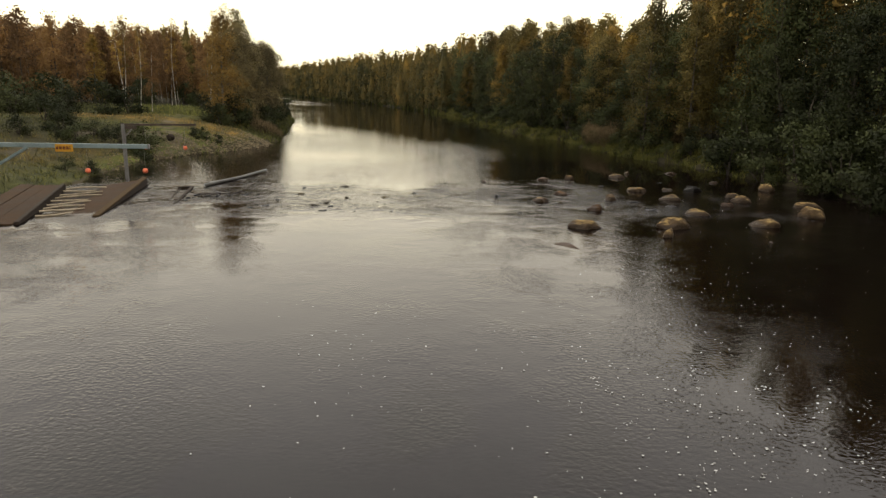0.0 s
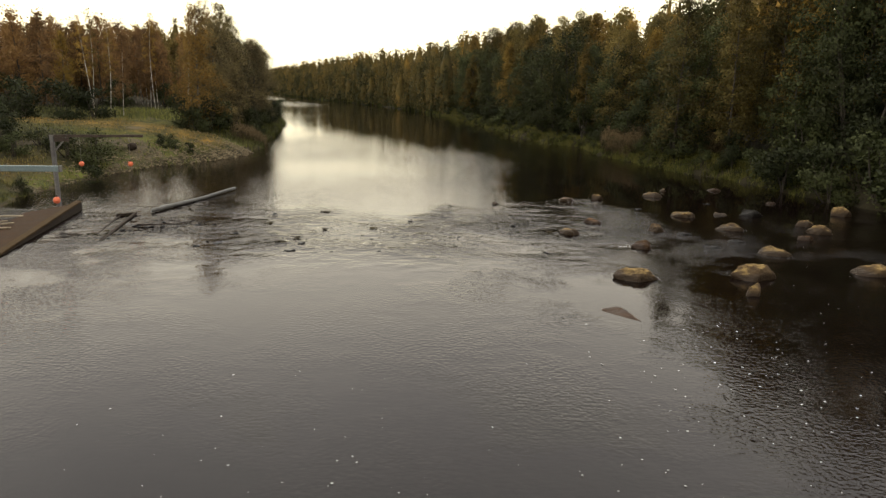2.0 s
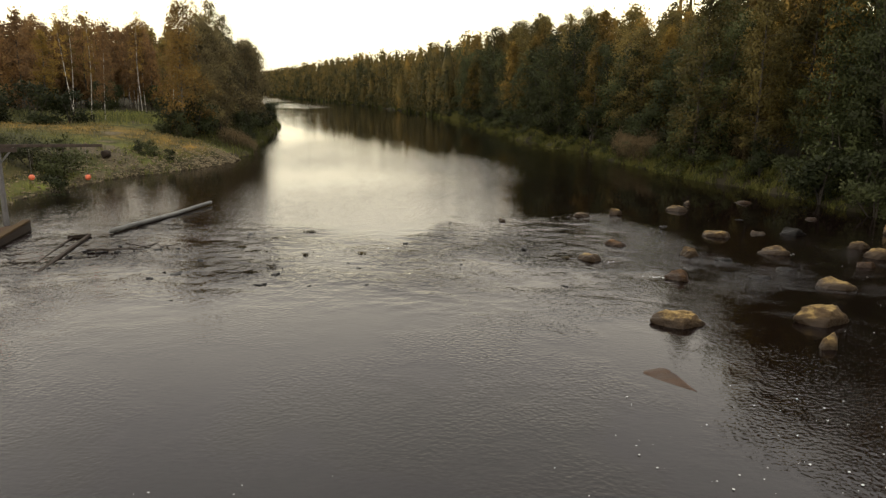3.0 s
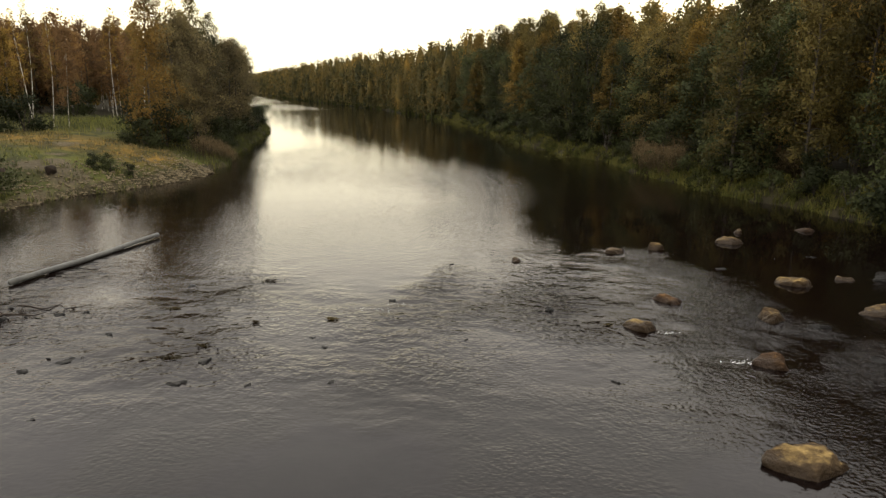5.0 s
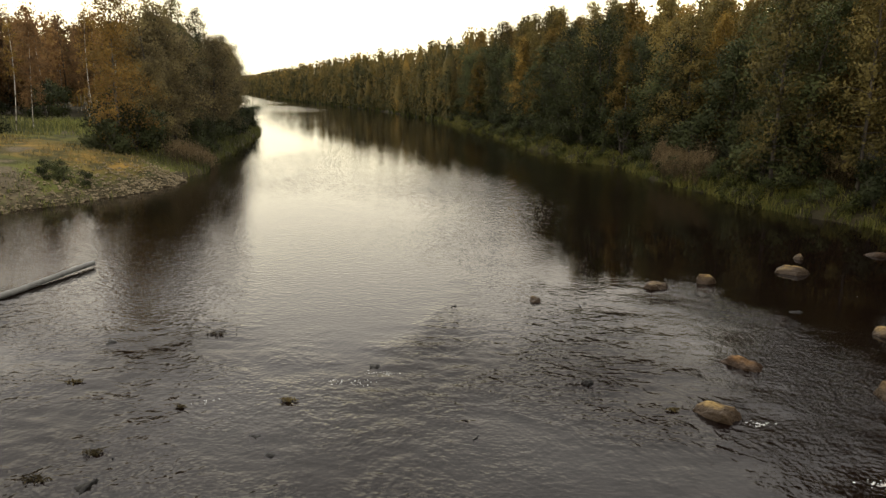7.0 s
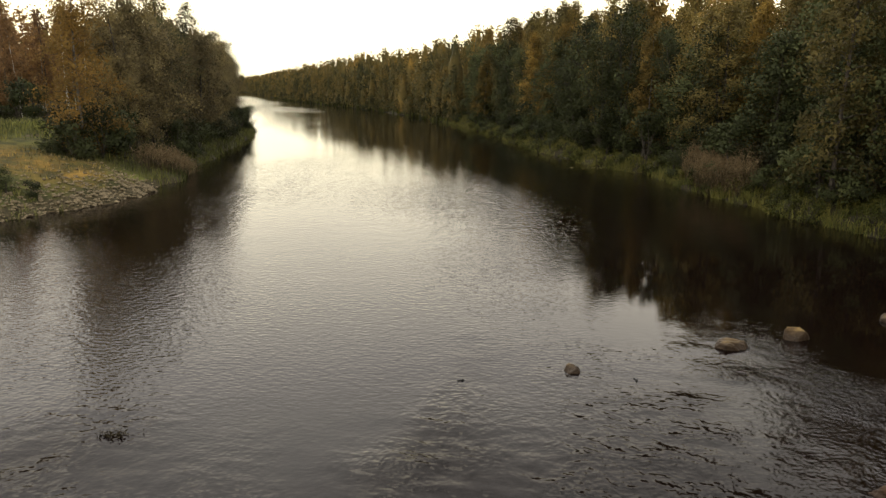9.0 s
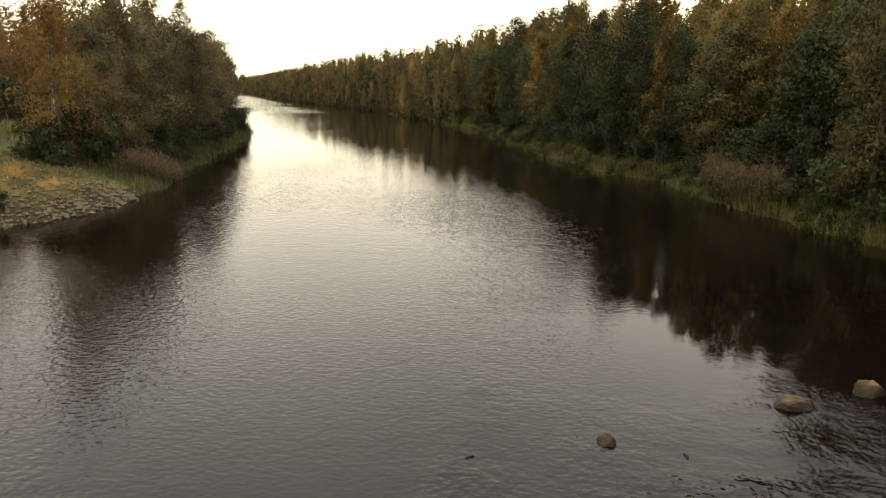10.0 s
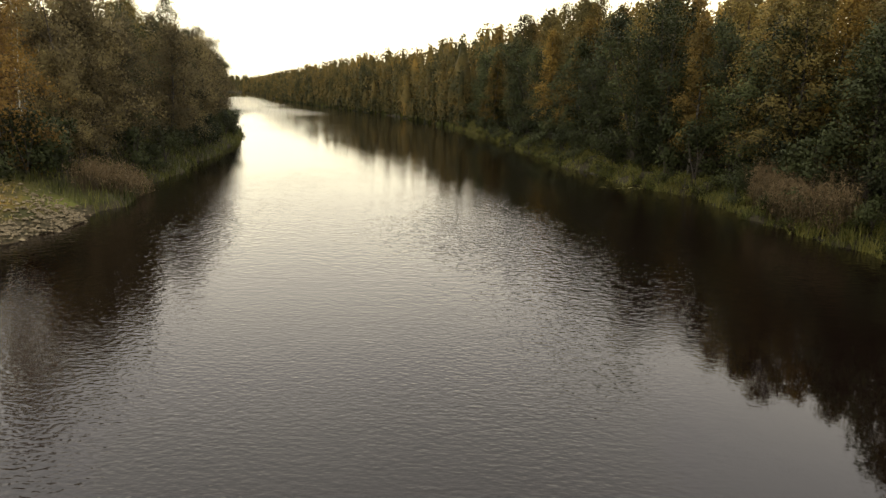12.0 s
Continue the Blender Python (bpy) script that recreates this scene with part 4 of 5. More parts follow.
# ---- grass, reeds and shore stones ----
def blades(name, x, y, tall, wide, mat, label, category, seed, lean=0.35, fall=0.95):
    """Blades of grass, each bent once, as one mesh."""
    rng = np.random.default_rng(seed)
    n = len(x)
    h = tall * rng.uniform(0.5, 1.25, n)
    a = rng.uniform(-1.5, 1.5, n)
    z = land(x, y) - 0.03
    side = np.stack([np.cos(a), np.sin(a), 0 * a], 1) * (wide * rng.uniform(0.6, 1.3, n) / 2)[:, None]
    b = rng.uniform(0, 6.283, n)
    tip = np.stack([np.cos(b), np.sin(b), 0 * b], 1) * (h * np.abs(rng.normal(0, lean, n)))[:, None]
    p = np.stack([x, y, z], 1)
    up = np.array([0, 0, 1.0])
    quad = np.stack([p - side, p + side, p + tip * 0.35 + up * (0.65 * h)[:, None] + side * 0.7, p + tip + up * (h * fall)[:, None], p + tip * 0.35 + up * (0.65 * h)[:, None] - side * 0.7], 1)
    me = mesh_of(name, quad.reshape(-1, 3), [(k, k + 1, k + 2, k + 4) for k in range(0, 5 * n, 5)] + [(k + 4, k + 2, k + 3) for k in range(0, 5 * n, 5)], mat)
    me.polygons.foreach_set("use_smooth", [True] * len(me.polygons))
    me.normals_split_custom_set_from_vertices(np.repeat(np.stack([0 * x, 0 * x - 0.3, 1 + 0 * x], 1) + rng.normal(0, 0.3, (n, 3)), 5, 0).tolist())
    if mat is GRASS:
        for field, vals in (("dry", dry_at(x, y)), ("lush", lush_at(x, y))):
            me.attributes.new(field, "FLOAT", "POINT").data.foreach_set("value", np.repeat(vals, 5).astype(np.float32))
    return tagged(new(name, me), label, category, kind="stuff")


rng = np.random.default_rng(12)
n = 40000
gy_ = rng.uniform(15, 68, n)
gx_ = left(gy_) - 0.5 - 24 * rng.uniform(0, 1, n) ** 1.25
keep = (rng.uniform(0, 1, n) > np.exp(-((gx_ - np.interp(gy_, TRACK_Y, TRACK_X)) / 0.9) ** 2)) & (rng.uniform(0, 1, n) > 0.85 * np.exp(-(((left(gy_) - gx_) / 2.6) ** 2)))
blades("meadow_grass", gx_[keep], gy_[keep], 0.17, 0.04, GRASS, "short green and straw-coloured meadow grass", "grass", 1)
n = 5000
gx_ = rng.uniform(-34, -19, n)
gy_ = np.interp(gx_, [-34, -26, -19], [55, 57, 55]) + rng.normal(0, 1.8, n)
blades("meadow_grass", gx_, gy_, 0.5, 0.045, GRASS, "tall rough grass before the birch wood", "grass", 9, 0.45)


def tussocks(side, count, per, lo, hi, spread, tall, mat, label, seed):
    """Tufts of grass whose blades fall outwards."""
    rng = np.random.default_rng(seed)
    cy = rng.uniform(lo, hi, count)
    cx = (right(cy) if side > 0 else left(cy)) + side * (spread * rng.uniform(0, 1, count) ** 1.3 - 0.1)
    h = tall * rng.uniform(0.45, 1.3, count)
    a, r = rng.uniform(0, 6.283, (count, per)), np.abs(rng.normal(0, 0.16, (count, per)))
    x, y = (cx[:, None] + r * np.cos(a)).ravel(), (cy[:, None] + r * np.sin(a)).ravel()
    blades("bank_grass", x, y, np.repeat(h, per), 0.03, mat, label, "grass", seed, 0.75, 0.75)


tussocks(-1, 700, 16, 16, 42, 11.0, 0.22, GRASS, "dark sedge and rough grass on the low bank", 8)
tussocks(1, 300, 18, 32, 52, 4.0, 0.34, FRINGE, "rough dark grass under the bank trees", 6)
tussocks(1, 1350, 20, 35, 112, 2.4, 0.46, FRINGE, "lush green tussocks of grass hanging over the water's edge", 2)
n = 2600
gy_ = rng.uniform(108, 300, n)
blades("bank_grass", right(gy_) - 0.2 + 1.6 * rng.uniform(0, 1, n), gy_, 0.9, 0.3, FRINGE, "dark grass along the far bank of the river", "grass", 5, 0.4)
n = 9000
gy_ = rng.uniform(48, 114, n)
gx_ = left(gy_) + 0.1 - 3.0 * rng.uniform(0, 1, n) ** 1.4
blades("bank_grass", gx_, gy_, 0.45, 0.03, FRINGE, "green grass at the foot of the bank trees", "grass", 3, 0.5)


def reed_bed(cx, cy, rx, ry, count, tall, seed):
    """Dark stalks with pale feathery heads."""
    rng = np.random.default_rng(seed)
    r, a = np.sqrt(rng.uniform(0, 1, count)) * rng.uniform(0.7, 1.25, count), rng.uniform(0, 6.283, count)
    x, y = cx + rx * r * np.cos(a), cy + ry * r * np.sin(a)
    h = tall * rng.uniform(0.35, 1.15, count)
    bed_ = blades("reed_bed", x, y, h, 0.03, REED_STALK, "dry reddish-brown reeds with pale heads at the water's edge", "reeds", seed, 0.3)
    heads = Soup()
    c = np.repeat(np.stack([x, y, land(x, y) + h * 0.85], 1), 4, 0)
    heads.leaves(rng, c + rng.normal(0, 1, c.shape) * (0.07, 0.07, 0.13), 0.13, 0.035, -1.0, 3)
    hang(new("head", heads.mesh("head", REED)), bed_)


reed_bed(10.0, 51.2, 1.0, 3.4, 2800, 1.3, 31)
reed_bed(14.0, 44.4, 1.0, 2.0, 1300, 1.0, 32)
reed_bed(-15.3, 51.6, 0.9, 2.2, 1100, 0.75, 33)


def lumpy(seed, dims, cuts=2, rough=0.22, worn=0.11):
    """A broken, worn stone: the hull of a few points, its edges rounded and its faces weathered."""
    r = random.Random(seed * 13 + 5)
    bm = bmesh.new()
    for k in range(13):
        z = 1 - 2 * (k + 0.5) / 13
        a = k * 2.39996 + r.uniform(-0.5, 0.5)
        q = math.sqrt(1 - z * z)
        p = Vector((q * math.cos(a), q * math.sin(a), z)) * r.uniform(0.82, 1.12)
        p.z = max(-0.8, min(0.72, p.z))
        bm.verts.new(p)
    hull = bmesh.ops.convex_hull(bm, input=bm.verts[:])
    bmesh.ops.delete(bm, geom=[v for v in hull["geom_interior"] if isinstance(v, bmesh.types.BMVert)], context="VERTS")
    bmesh.ops.dissolve_limit(bm, angle_limit=0.16, verts=bm.verts[:], edges=bm.edges[:])
    bmesh.ops.bevel(bm, geom=bm.edges[:], offset=worn, segments=2, profile=0.55, affect="EDGES")
    bmesh.ops.triangulate(bm, faces=bm.faces[:])
    bmesh.ops.subdivide_edges(bm, edges=bm.edges[:], cuts=max(0, cuts - 1), use_grid_fill=True)
    off = Vector((seed * 3.7, seed * 1.3, seed * 7.1))
    for v in bm.verts:
        k = 1 + rough * (0.5 * noise.noise(v.co * 1.6 + off) + 0.26 * noise.noise(v.co * 4.5 + off) + 0.14 * noise.noise(v.co * 11 + off))
        v.co = Vector((v.co.x * dims[0], v.co.y * dims[1], v.co.z * dims[2])) * k * 0.5
    return bm


def solid(name, bm, mat, at, turn=0.0, smooth=True):
    me = bpy.data.meshes.new(name)
    bm.to_mesh(me)
    bm.free()
    me.materials.append(mat)
    if smooth:
        me.polygons.foreach_set("use_smooth", [True] * len(me.polygons))
    ob = new(name, me)
    ob.matrix_world = Matrix.Translation(at) @ Matrix.Rotation(turn, 4, "Z")
    return ob


# boulders in the rapid: x, y of the near waterline, width, height over the water, depth front to back, kind
OCH, BRN, DRK, SLT = "o", "b", "d", "s"
BOULDERS = (
    (4.46, 19.56, 1.18, 0.36, 0.77, OCH, 0.1), (7.36, 19.96, 1.16, 0.47, 0.76, OCH, 0.3), (6.8, 18.71, 0.54, 0.36, 0.38, OCH, 0.8),
    (8.74, 22.55, 1.13, 0.29, 0.73, OCH, -0.2), (5.34, 22.9, 0.72, 0.34, 0.5, BRN, -0.4), (6.29, 25.37, 0.72, 0.3, 0.46, OCH, 0.2), (8.77, 25.85, 1.05, 0.28, 0.68, OCH, 0.0),
    (7.89, 28.08, 1.12, 0.26, 0.6, OCH, -0.3), (3.52, 24.57, 0.86, 0.24, 0.42, OCH, -0.6), (4.47, 26.37, 0.78, 0.22, 0.5, BRN, -0.4), (1.85, 25.58, 0.33, 0.12, 0.24, DRK, 0.0),
    (1.36, 29.67, 0.4, 0.16, 0.3, OCH, 0.4), (1.54, 31.64, 0.45, 0.04, 0.16, DRK, 0.0), (4.18, 30.92, 0.74, 0.19, 0.48, OCH, -0.1), (5.41, 31.49, 0.54, 0.34, 0.4, OCH, 0.5),
    (7.88, 32.53, 0.97, 0.26, 0.6, OCH, 0.1), (8.7, 34.21, 0.42, 0.2, 0.34, OCH, 0.9), (11.09, 34.76, 0.77, 0.19, 0.5, BRN, -0.1), (9.35, 28.63, 0.7, 0.12, 0.4, OCH, 0.0),
    (6.99, 24.6, 0.6, 0.0, 0.5, BRN, 0.3), (13.72, 29.11, 0.9, 0.48, 0.6, OCH, 0.2), (13.58, 24.65, 1.17, 0.28, 0.76, OCH, 0.0), (12.78, 22.5, 1.0, 0.5, 0.7, OCH, -0.3),
    (10.4, 20.67, 1.12, 0.34, 0.73, OCH, 0.2), (9.57, 18.27, 0.6, 0.02, 0.5, BRN, 0.0), (11.55, 26.94, 0.89, 0.24, 0.58, OCH, 0.3), (11.46, 25.7, 0.85, 0.36, 0.55, OCH, -0.2),
    (10.55, 24.68, 0.59, 0.17, 0.4, BRN, 0.1), (10.44, 28.64, 0.97, 0.26, 0.6, DRK, 0.1), (8.3, 24.2, 0.9, 0.08, 0.5, DRK, 0.4), (9.6, 31.0, 0.5, 0.06, 0.4, DRK, 0.0), (6.6, 29.4, 0.6, 0.05, 0.4, DRK, 0.2),
    (7.1, 25.0, 0.8, 0.08, 0.4, DRK, 0.2), (7.4, 23.3, 0.9, 0.08, 0.5, DRK, 0.0), (12.2, 31.4, 0.6, 0.12, 0.5, BRN, 0.5),
)
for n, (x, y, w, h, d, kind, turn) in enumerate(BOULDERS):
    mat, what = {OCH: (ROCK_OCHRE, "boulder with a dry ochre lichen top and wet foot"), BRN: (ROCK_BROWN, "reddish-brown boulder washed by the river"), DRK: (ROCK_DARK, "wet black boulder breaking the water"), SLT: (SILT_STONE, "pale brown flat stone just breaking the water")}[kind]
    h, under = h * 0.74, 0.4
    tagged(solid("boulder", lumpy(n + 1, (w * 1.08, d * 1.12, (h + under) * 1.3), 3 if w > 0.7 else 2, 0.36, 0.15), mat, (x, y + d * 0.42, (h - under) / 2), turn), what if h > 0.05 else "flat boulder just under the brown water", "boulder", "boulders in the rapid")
# a flat wedge of stone whose tip points downstream
bm = bmesh.new()
for x, y, z in ((-0.6, 0.16, 0.03), (0.02, 0.4, 0.07), (0.14, 0.16, 0.11), (0.36, -0.5, 0.06), (0.28, -0.53, 0.05), (-0.2, -0.1, 0.05)):
    for low in (0, 1):
        bm.verts.new((x * (1 + 0.12 * low), y * (1 + 0.12 * low), z - 0.4 * low))
bmesh.ops.convex_hull(bm, input=bm.verts[:])
bmesh.ops.bevel(bm, geom=bm.edges[:], offset=0.035, segments=2, affect="EDGES")
tagged(solid("boulder", bm, SILT_STONE, (3.6, 17.25, -0.055)), "pale brown flat wedge of stone just breaking the water", "boulder", "boulders in the rapid")
# small stones that break the surface on the sill
SILL_STONES = (
    (-6.28, 23.4, 0.19), (-6.32, 22.15, 0.37), (-6.13, 22.34, 0.16), (-6.72, 21.7, 0.24), (-4.07, 22.35, 0.28), (-4.09, 22.96, 0.1), (-4.14, 21.48, 0.3), (-3.05, 21.5, 0.26),
    (-2.55, 23.59, 0.21), (-2.21, 23.17, 0.22), (-1.83, 21.74, 0.2), (2.58, 22.15, 0.18), (-5.59, 20.19, 0.15), (-6.1, 26.57, 0.28), (-6.67, 22.24, 0.11), (-9.63, 23.36, 0.2),
    (-1.41, 25.97, 0.24), (-3.75, 24.65, 0.1), (-0.33, 29.25, 0.14), (2.26, 29.53, 0.14), (-7.4, 24.6, 0.14), (0.2, 23.8, 0.12),
)
for n, (x, y, w) in enumerate(SILL_STONES):
    tagged(solid("stone", lumpy(n + 60, (w * 1.5, w * 0.8, 0.22 + 0.12 * w), 1, 0.8), ROCK_DARK, (x, y + 0.1 * w, -0.068), n * 1.1), "small wet dark stone on the shallow sill", "stone", "stones on the sill")

# stones of the left shore
rng = np.random.default_rng(21)
kinds = []
for n in range(5):
    me = bpy.data.meshes.new("shore_stone")
    bm = lumpy(n + 100, (1.0, 0.75, 0.55), 1, 0.3)
    bm.to_mesh(me)
    bm.free()
    me.materials.append(SHORE_STONE)
    kinds.append(me)
for n in range(230):
    y = rng.uniform(32, 47.5) if n % 3 == 0 else rng.uniform(41, 47.5)
    x = float(left(y)) - abs(rng.normal(0.1, 0.45 if y < 41 else 0.75))
    s = rng.uniform(0.1, 0.25)
    ob = tagged(new("shore_stone", kinds[n % 5]), "pale angular stone on the gravel shore", "stone", "stones of the shore")
    ob.matrix_world = Matrix.Translation((x, y, float(land(x, y)) + s * 0.1)) @ Matrix.Rotation(rng.uniform(0, 6.28), 4, "Z") @ Matrix.Diagonal((s, s, s, 1))
# pebbles between them
peb = Soup()
tmpl = np.array([(1, 0, 0), (0, 0.8, 0), (-1, 0, 0), (0, -0.8, 0), (0, 0, 0.6), (0, 0, -0.4)], float)
fcs = np.array([(0, 1, 4), (1, 2, 4), (2, 3, 4), (3, 0, 4), (1, 0, 5), (2, 1, 5), (3, 2, 5), (0, 3, 5)])
for n in range(1300):
    y = 29 + 19 * rng.uniform(0, 1) ** 0.6
    x = float(left(y)) - abs(rng.normal(0, 1.5)) + 0.1
    a, s = rng.uniform(0, 6.28), rng.uniform(0.03, 0.1)
    v = tmpl * s * rng.uniform(0.7, 1.3, (6, 3))
    v = np.stack([v[:, 0] * math.cos(a) - v[:, 1] * math.sin(a), v[:, 0] * math.sin(a) + v[:, 1] * math.cos(a), v[:, 2]], 1)
    peb.add(v + (x, y, float(land(x, y)) + s * 0.2), fcs)
tagged(new("shore_pebbles", peb.mesh("shore_pebbles", SHORE_STONE)), "pale gravel scattered along the grassy shore", "gravel", kind="stuff")
tagged(solid("tree_stump", lumpy(140, (0.55, 0.5, 0.6), 3, 0.1), DRIFT, (-17.4, 39.3, float(land(-17.4, 39.3)) + 0.16)), "dark sawn tree stump on the gravel", "stump")

# ---- the timber slip at the left bank ----
slip = thing("timber_slip", (-13.0, 21.5, 0.0), "wet sloping timber slip running down into the river", "slipway")


def lane(top, planks, mat, name, thick=0.1):
    """Planks side by side between the corners far-left, far-right, near-right, near-left."""
    fl, fr, nr, nl = (Vector(c) - slip.location for c in top)
    for k in range(planks):
        u, v = k / planks + 0.006, (k + 1) / planks - 0.006
        c = [fl.lerp(fr, u), fl.lerp(fr, v), nl.lerp(nr, v), nl.lerp(nr, u)]
        lift = Vector((0, 0, 0.012 * math.sin(2.3 * k + planks)))
        bm = bmesh.new()
        vs = [bm.verts.new(p + lift) for p in c] + [bm.verts.new(p + lift - Vector((0, 0, thick))) for p in c]
        for q in ((0, 3, 2, 1), (4, 5, 6, 7), (0, 1, 5, 4), (1, 2, 6, 5), (2, 3, 7, 6), (3, 0, 4, 7)):
            bm.faces.new([vs[i] for i in q])
        bmesh.ops.recalc_face_normals(bm, faces=bm.faces)
        bmesh.ops.bevel(bm, geom=bm.edges[:], offset=0.012, segments=1, affect="EDGES")
        part(name, bm, mat, slip)


lane(((-15.9, 23.2, 0.36), (-14.5, 23.55, 0.3), (-12.45, 17.65, 0.03), (-14.07, 17.1, 0.08)), 3, CONCRETE, "plank", 0.5)
lane(((-14.5, 23.55, 0.1), (-13.4, 24.2, 0.1), (-11.5, 18.4, -0.12), (-12.45, 17.9, -0.12)), 3, DRIFT, "plank", 0.2)
lane(((-13.4, 24.5, 0.2), (-12.72, 26.3, 0.22), (-10.85, 19.2, -0.05), (-11.5, 18.4, -0.06)), 1, CONCRETE, "plank", 0.4)
part("kerb", beam(Vector((-12.7, 26.4, 0.08)) - slip.location, Vector((-10.86, 19.3, -0.19)) - slip.location, 0.18, 0.36, 0.02), DRIFT, slip, "dark wet kerb beam")
part("kerb_cap", beam(Vector((-12.72, 26.4, 0.285)) - slip.location, Vector((-10.88, 19.3, 0.015)) - slip.location, 0.22, 0.05, 0.012), KERB, slip, "ochre timber cap of the kerb")
part("kerb", beam(Vector((-14.45, 23.55, 0.2)) - slip.location, Vector((-12.4, 17.75, -0.08)) - slip.location, 0.14, 0.34, 0.02), DRIFT, slip, "dark wet edge beam")
for k in range(9):
    u = k / 9.6
    a = Vector((-14.35, 23.5, 0.17)).lerp(Vector((-12.3, 18.05, 0.0)), u) - slip.location
    b = Vector((-13.0, 24.1, 0.2)).lerp(Vector((-11.4, 18.8, 0.0)), u) - slip.location
    b = a.lerp(b, rnd.uniform(0.78, 1.05)) + Vector((0, rnd.uniform(-0.18, 0.18), 0.02))
    s = Soup()
    w = np.linspace(0, 1, 6)[:, None]
    pts = np.array(a)[None] * (1 - w) + np.array(b)[None] * w + np.stack([0 * w[:, 0], 0.05 * np.sin(5 * w[:, 0] + k), 0.02 * np.sin(4 * w[:, 0] + 2 * k)], 1)
    s.tube(pts, [0.03, 0.036, 0.034, 0.032, 0.03, 0.024], 6)
    hang(new("slat", s.mesh("slat", SLAT, True)), slip)

# ---- two booms over the slip, with floats hanging from them ----
def ball(radius):
    bm = bmesh.new()
    bmesh.ops.create_uvsphere(bm, u_segments=20, v_segments=14, radius=radius)
    bmesh.ops.scale(bm, vec=(1, 1, 1.06), verts=bm.verts)
    return bm


def hanging_float(x, y, z, top):
    """An orange float on a cord."""
    root = thing("float", (x, y, z), "round orange plastic float hanging on a cord", "float", "floats on the booms")
    part("ball", ball(0.085), ORANGE, root, smooth=True)
    s = Soup()
    s.tube([(0, 0, 0.08), (0.01, 0, (top - z) / 2), (0, 0, top - z)], [0.004] * 3, 5)
    hang(new("cord", s.mesh("cord", CORD)), root)
    bm = bmesh.new()
    bmesh.ops.create_cone(bm, cap_ends=True, segments=10, radius1=0.034, radius2=0.02, depth=0.06, matrix=Matrix.Translation((0, 0, 0.1)))
    part("collar", bm, RUST, root)


o = Vector((-15.4, 20.0, 0.5))
boom = thing("boom_barrier", o, "grey steel boom on a braced post over the slip", "barrier")
part("post", beam((0, 0, -0.5), (0, 0, 1.72), 0.2, 0.2, 0.015), STEEL, boom)
part("arm", beam((-0.6, -0.1, 1.6), Vector((-9.8, 20.95, 2.08)) - o, 0.13, 0.14, 0.01), STEEL, boom)
part("brace", beam((0.1, 0.02, 0.45), Vector((-13.5, 20.3, 2.02)) - o, 0.09, 0.09, 0.008), STEEL, boom)
part("end_cap", beam(Vector((-9.81, 20.95, 2.08)) - o, Vector((-9.77, 20.956, 2.08)) - o, 0.15, 0.16, 0.006), STEEL_OLD, boom)
c = Vector((-12.35, 20.42, 2.02)) - o
sign = part("sign", beam(c + Vector((-0.27, -0.047, 0)), c + Vector((0.27, 0.047, 0)), 0.02, 0.24, 0.004), YELLOW, boom, "yellow warning plate with dark writing")
x = -0.23
for k in range(9):
    w = (0.03, 0.045, 0.035, 0.05)[k % 4]
    a = c + Vector((x, x * 0.172 - 0.014, -0.05))
    part("letter_bar", beam(a, a + Vector((0, 0, 0.1)), w, 0.006, 0), INK, sign)
    x += w + 0.012
hanging_float(-9.95, 20.92, 1.28, 2.0)
hanging_float(-11.74, 20.62, 1.27, 2.0)

o = Vector((-13.75, 26.95, -0.4))
boom = thing("boom_post", o, "weathered steel post with a thin dark arm over the water", "barrier")
part("post", beam((0, 0, 0), (0, 0, 2.83), 0.12, 0.12, 0.01), STEEL_OLD, boom)
part("arm", beam((-0.1, 0, 2.8), Vector((-11.0, 27.8, 2.4)) - o, 0.07, 0.09, 0.006), RUST, boom, "thin dark rusty arm")
part("brace", beam((0.05, 0.02, 2.3), (0.42, 0.13, 2.75), 0.05, 0.05, 0.006), STEEL_OLD, boom)
part("gusset", beam((0.06, 0.02, 2.68), (0.5, 0.15, 2.68), 0.05, 0.13, 0.006), RUST, boom)
hanging_float(-12.95, 27.2, 1.45, 2.38)
hanging_float(-11.46, 27.66, 1.43, 2.38)

# ---- the floating log and driftwood ----
s = Soup()
w = np.linspace(0, 1, 14)[:, None]
pts = np.array([-10.19, 25.75, 0.06]) * (1 - w) + np.array([-9.08, 31.95, 0.08]) * w + np.stack([0.04 * np.sin(4 * w[:, 0]), 0 * w[:, 0], 0.015 * np.sin(9 * w[:, 0])], 1)
r = 0.07 - 0.012 * w[:, 0]
r[0], r[-1] = 0.02, 0.02
pts[0] = pts[1] - (pts[2] - pts[1]) * 0.06
pts[-1] = pts[-2] + (pts[-2] - pts[-3]) * 0.06
s.tube(pts, r, 16)
tagged(new("log", s.mesh("log", PIPE, True)), "smooth grey debarked log floating against the sill", "log")


def driftwood(pts, r, seed, label="wet black branch stranded on the sill"):
    rng = np.random.default_rng(seed)
    s = Soup()
    pts = np.array(pts, float)
    t = np.linspace(0, 1, 9)
    q = np.stack([np.interp(t, np.linspace(0, 1, len(pts)), pts[:, k]) for k in range(3)], 1) + rng.normal(0, 0.03, (9, 3))
    w = 0.62 * r * (1.05 - 0.8 * t)
    w[0] = 0.006
    q[0] = q[1] - (q[2] - q[1]) * 0.12
    s.tube(q, w, 7)
    for k in range(4):
        a = q[rng.integers(2, 8)]
        d = rng.normal(0, 0.3, 3) * (1, 1, 0.4)
        s.tube([a, a + d * 0.6, a + d + (0, 0, 0.03)], [r * 0.4, r * 0.25, 0.004], 4)
    tagged(new("branch", s.mesh("branch", DRIFT, True)), label, "driftwood", "driftwood on the sill")


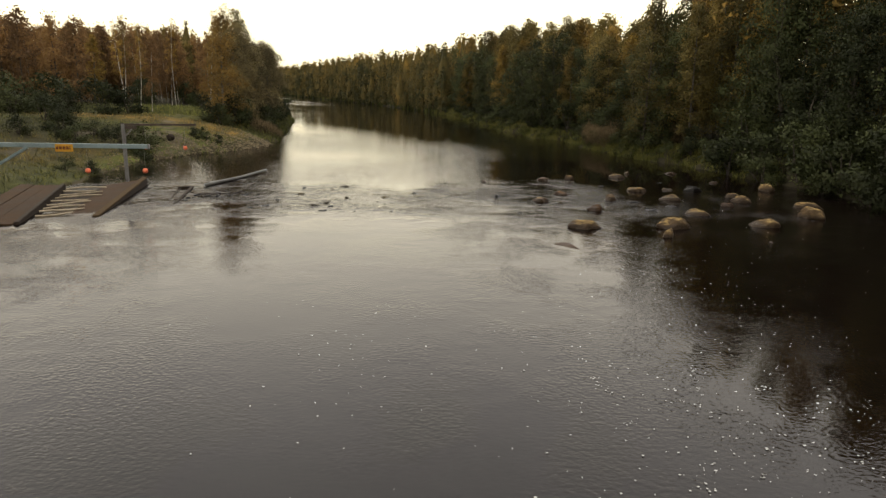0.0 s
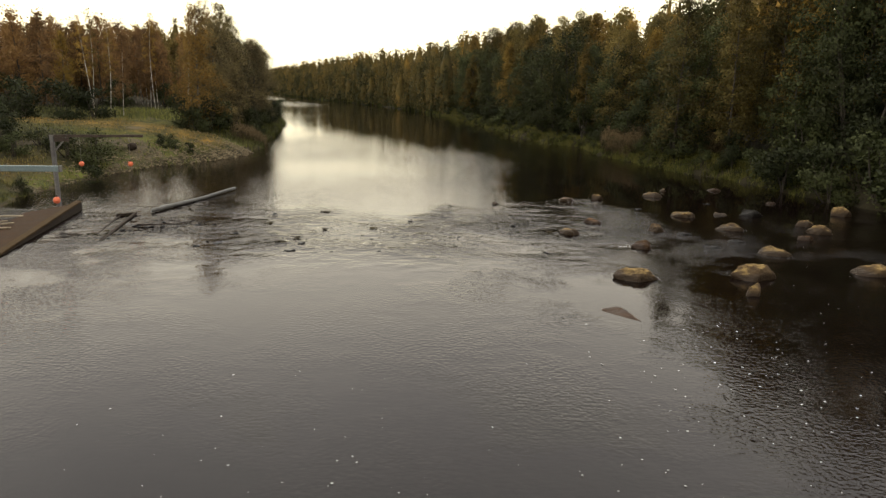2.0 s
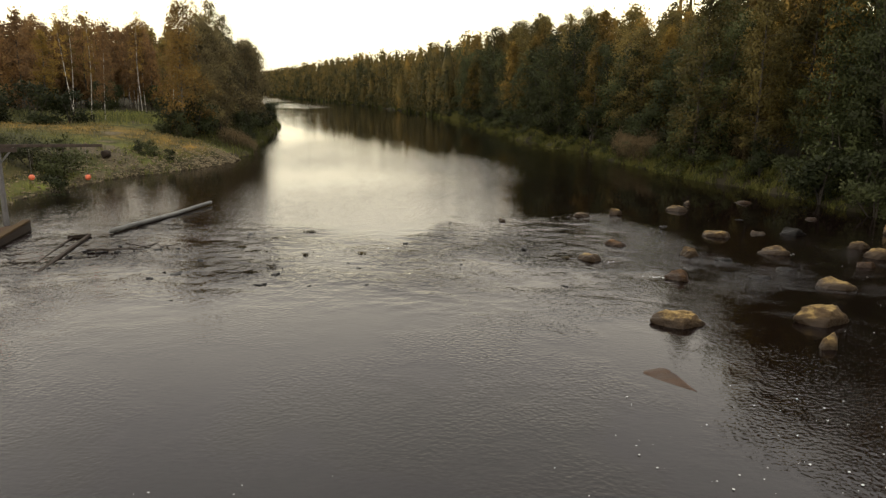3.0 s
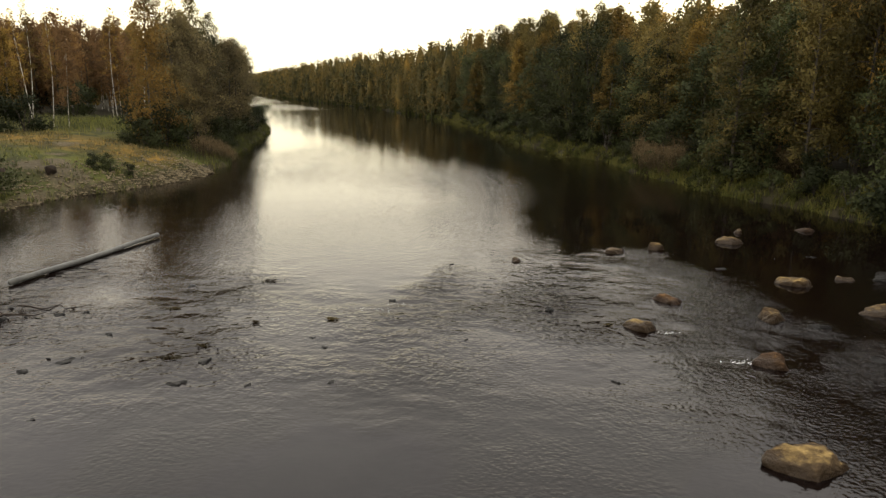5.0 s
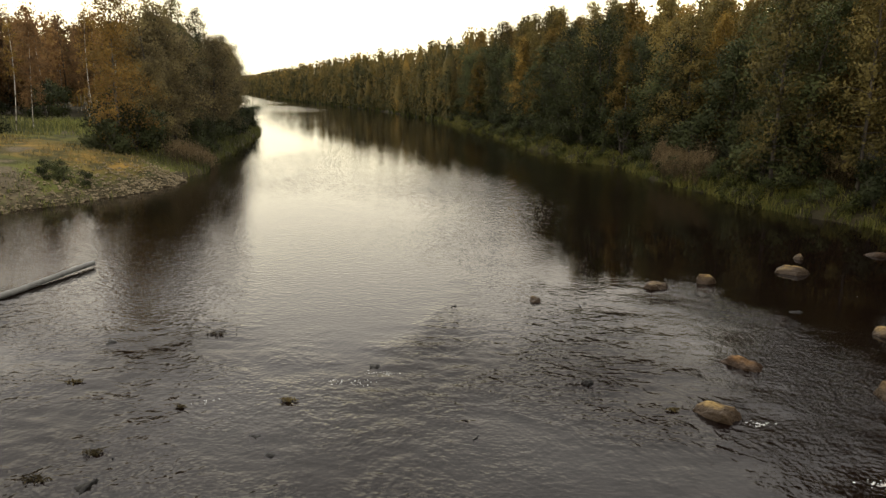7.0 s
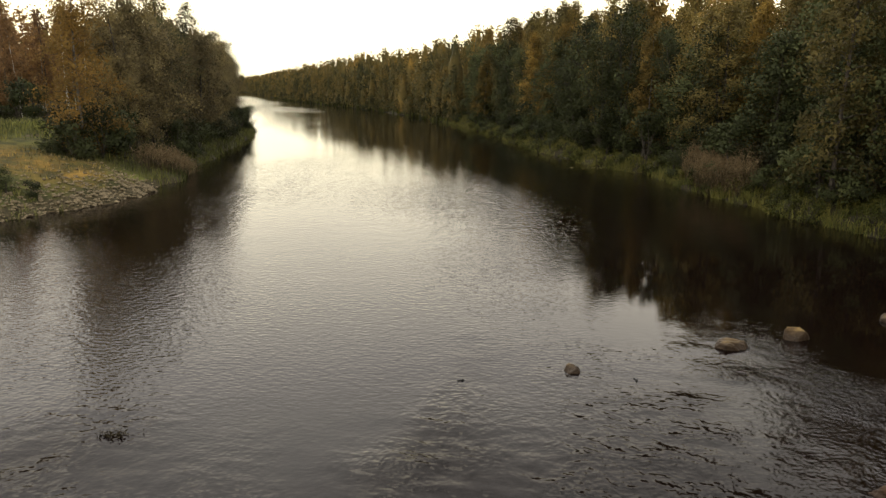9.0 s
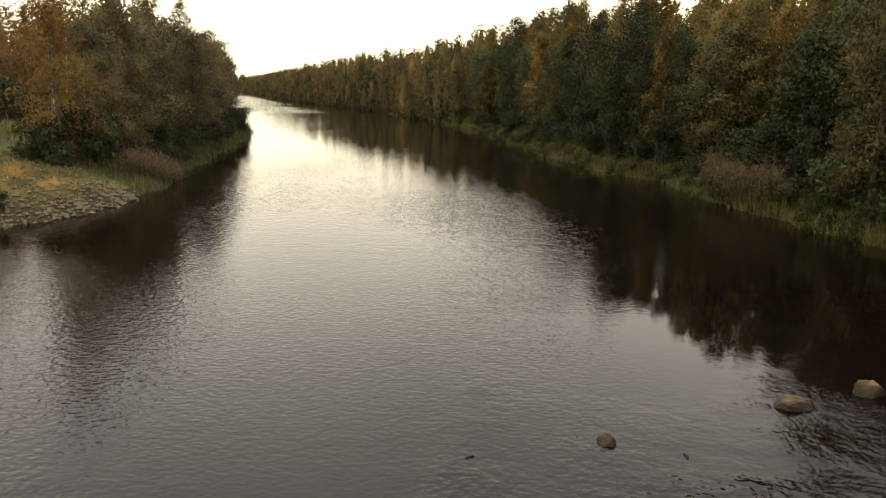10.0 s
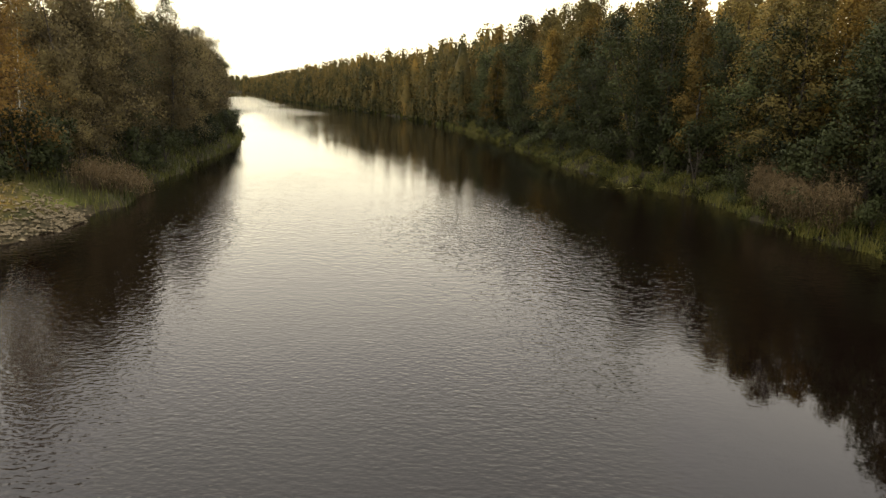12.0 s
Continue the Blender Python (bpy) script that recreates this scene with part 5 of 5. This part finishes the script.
for a, b, w in (((-9.5, 21.9, -0.03), (-10.45, 25.7, 0.04), 0.1), ((-10.0, 22.5, -0.04), (-10.85, 25.6, 0.0), 0.05), ((-10.4, 25.75, 0.05), (-10.9, 25.4, 0.04), 0.05)):
    bm = beam(a, b, w, 0.07, 0.008)
    tagged(solid("plank", bm, DRIFT, (0, 0, 0), smooth=False), "dark waterlogged plank stranded on the sill", "plank", "driftwood on the sill")
for n, (x, y, w) in enumerate(((-9.55, 24.05, 0.42), (-9.15, 24.0, 0.4), (-8.75, 24.1, 0.36), (-8.35, 24.2, 0.24), (-9.35, 23.3, 0.26), (-9.45, 22.75, 0.24), (-9.5, 22.3, 0.3), (-9.0, 24.7, 0.22), (-7.8, 24.4, 0.3))):
    tagged(solid("stone", lumpy(n + 160, (w * 1.2, w * 0.6, 0.2), 1, 0.7), ROCK_DARK, (x, y, -0.045), n * 0.9), "small wet dark stone on the shallow sill", "stone", "stones on the sill")
driftwood([(-9.6, 23.9, 0.06), (-9.0, 24.05, 0.09), (-8.0, 24.3, 0.03)], 0.06, 3)
driftwood([(-9.0, 24.6, 0.04), (-8.2, 24.7, 0.05), (-7.6, 24.75, 0.02)], 0.03, 6)


def weed(x, y, w, seed):
    rng = np.random.default_rng(seed)
    s = Soup()
    n = 70
    c = np.stack([x + rng.normal(0, w * 0.35, n), y + rng.normal(0, w * 0.2, n), 0.012 + np.abs(rng.normal(0, 0.01, n))], 1)
    s.leaves(rng, c, 0.06, 0.016, 0.0)
    for k in range(5):
        a = np.array([x + rng.normal(0, w * 0.3), y + rng.normal(0, w * 0.1), 0.02])
        s.tube([a, a + (rng.normal(0, 0.1), rng.normal(0, 0.05), 0.03)], [0.008, 0.004], 4)
    tagged(new("weed_tuft", s.mesh("weed_tuft", WEED)), "yellow-brown water weed caught on a stone", "weed", kind="stuff")


for n, (x, y, w) in enumerate(((-4.45, 27.2, 0.5), (-2.45, 24.67, 0.24), (-4.37, 23.07, 0.28), (-4.71, 22.46, 0.34), (-5.77, 24.98, 0.32), (2.92, 24.85, 0.18), (-3.86, 24.34, 0.14), (6.83, 26.1, 0.4))):
    weed(x, y, w * 0.55, 200 + n)

# flecks of foam drifting below the rapid
rng = np.random.default_rng(44)
fl = Soup()


def flecks(count, x, y, sx, sy, size):
    for _ in range(count):
        cx, cy = rng.normal(x, sx), rng.normal(y, sy)
        r, k = 0.85 * size * rng.uniform(0.45, 1.0) ** 2.5, 6
        a = np.arange(k) * 2 * np.pi / k + rng.uniform(0, 1)
        q = r * rng.uniform(0.6, 1.2, k)
        fl.add(np.stack([cx + q * np.cos(a) * 1.3, cy + q * np.sin(a), np.full(k, 0.012)], 1), [list(range(k))])


flecks(330, 4.9, 6.2, 1.8, 1.5, 0.019)
flecks(210, 5.2, 10.5, 2.6, 2.2, 0.015)
flecks(150, 5.6, 14.2, 1.5, 1.5, 0.02)
flecks(90, -0.8, 9.0, 0.6, 2.2, 0.017)
flecks(40, -3.2, 11.5, 1.0, 1.5, 0.014)
for k in range(60):
    flecks(rng.integers(4, 9), rng.uniform(2.5, 7.0), rng.uniform(4, 9), 0.07, 0.06, 0.018)
flecks(80, 10.5, 16.5, 2.4, 3.0, 0.017)
flecks(30, 11, 26, 2.4, 3, 0.022)
tagged(new("foam_flecks", fl.mesh("foam_flecks", FOAM)), "white flecks of foam drifting on the dark water", "foam", kind="stuff")
fl = Soup()
flecks(90, 4.95, 23.15, 0.14, 0.07, 0.019)
flecks(50, 3.95, 24.5, 0.09, 0.06, 0.017)
flecks(40, 9.0, 26.0, 0.12, 0.05, 0.022)
flecks(60, -12.0, 26.3, 0.25, 0.5, 0.024)
flecks(60, -1.74, 25.35, 0.22, 0.08, 0.014)
flecks(36, -1.36, 25.72, 0.14, 0.05, 0.014)
flecks(14, -3.6, 24.55, 0.08, 0.06, 0.014)
tagged(new("foam_patches", fl.mesh("foam_patches", FOAM)), "small white foam at the stones' edges", "foam", kind="stuff")
# floating yellow leaves at the right bank
fl = Soup()
flecks(60, 6.0, 59.0, 0.7, 0.25, 0.08)
tagged(new("floating_leaves", fl.mesh("floating_leaves", LILY)), "patch of yellowing floating leaves by the bank", "water plants", kind="stuff")
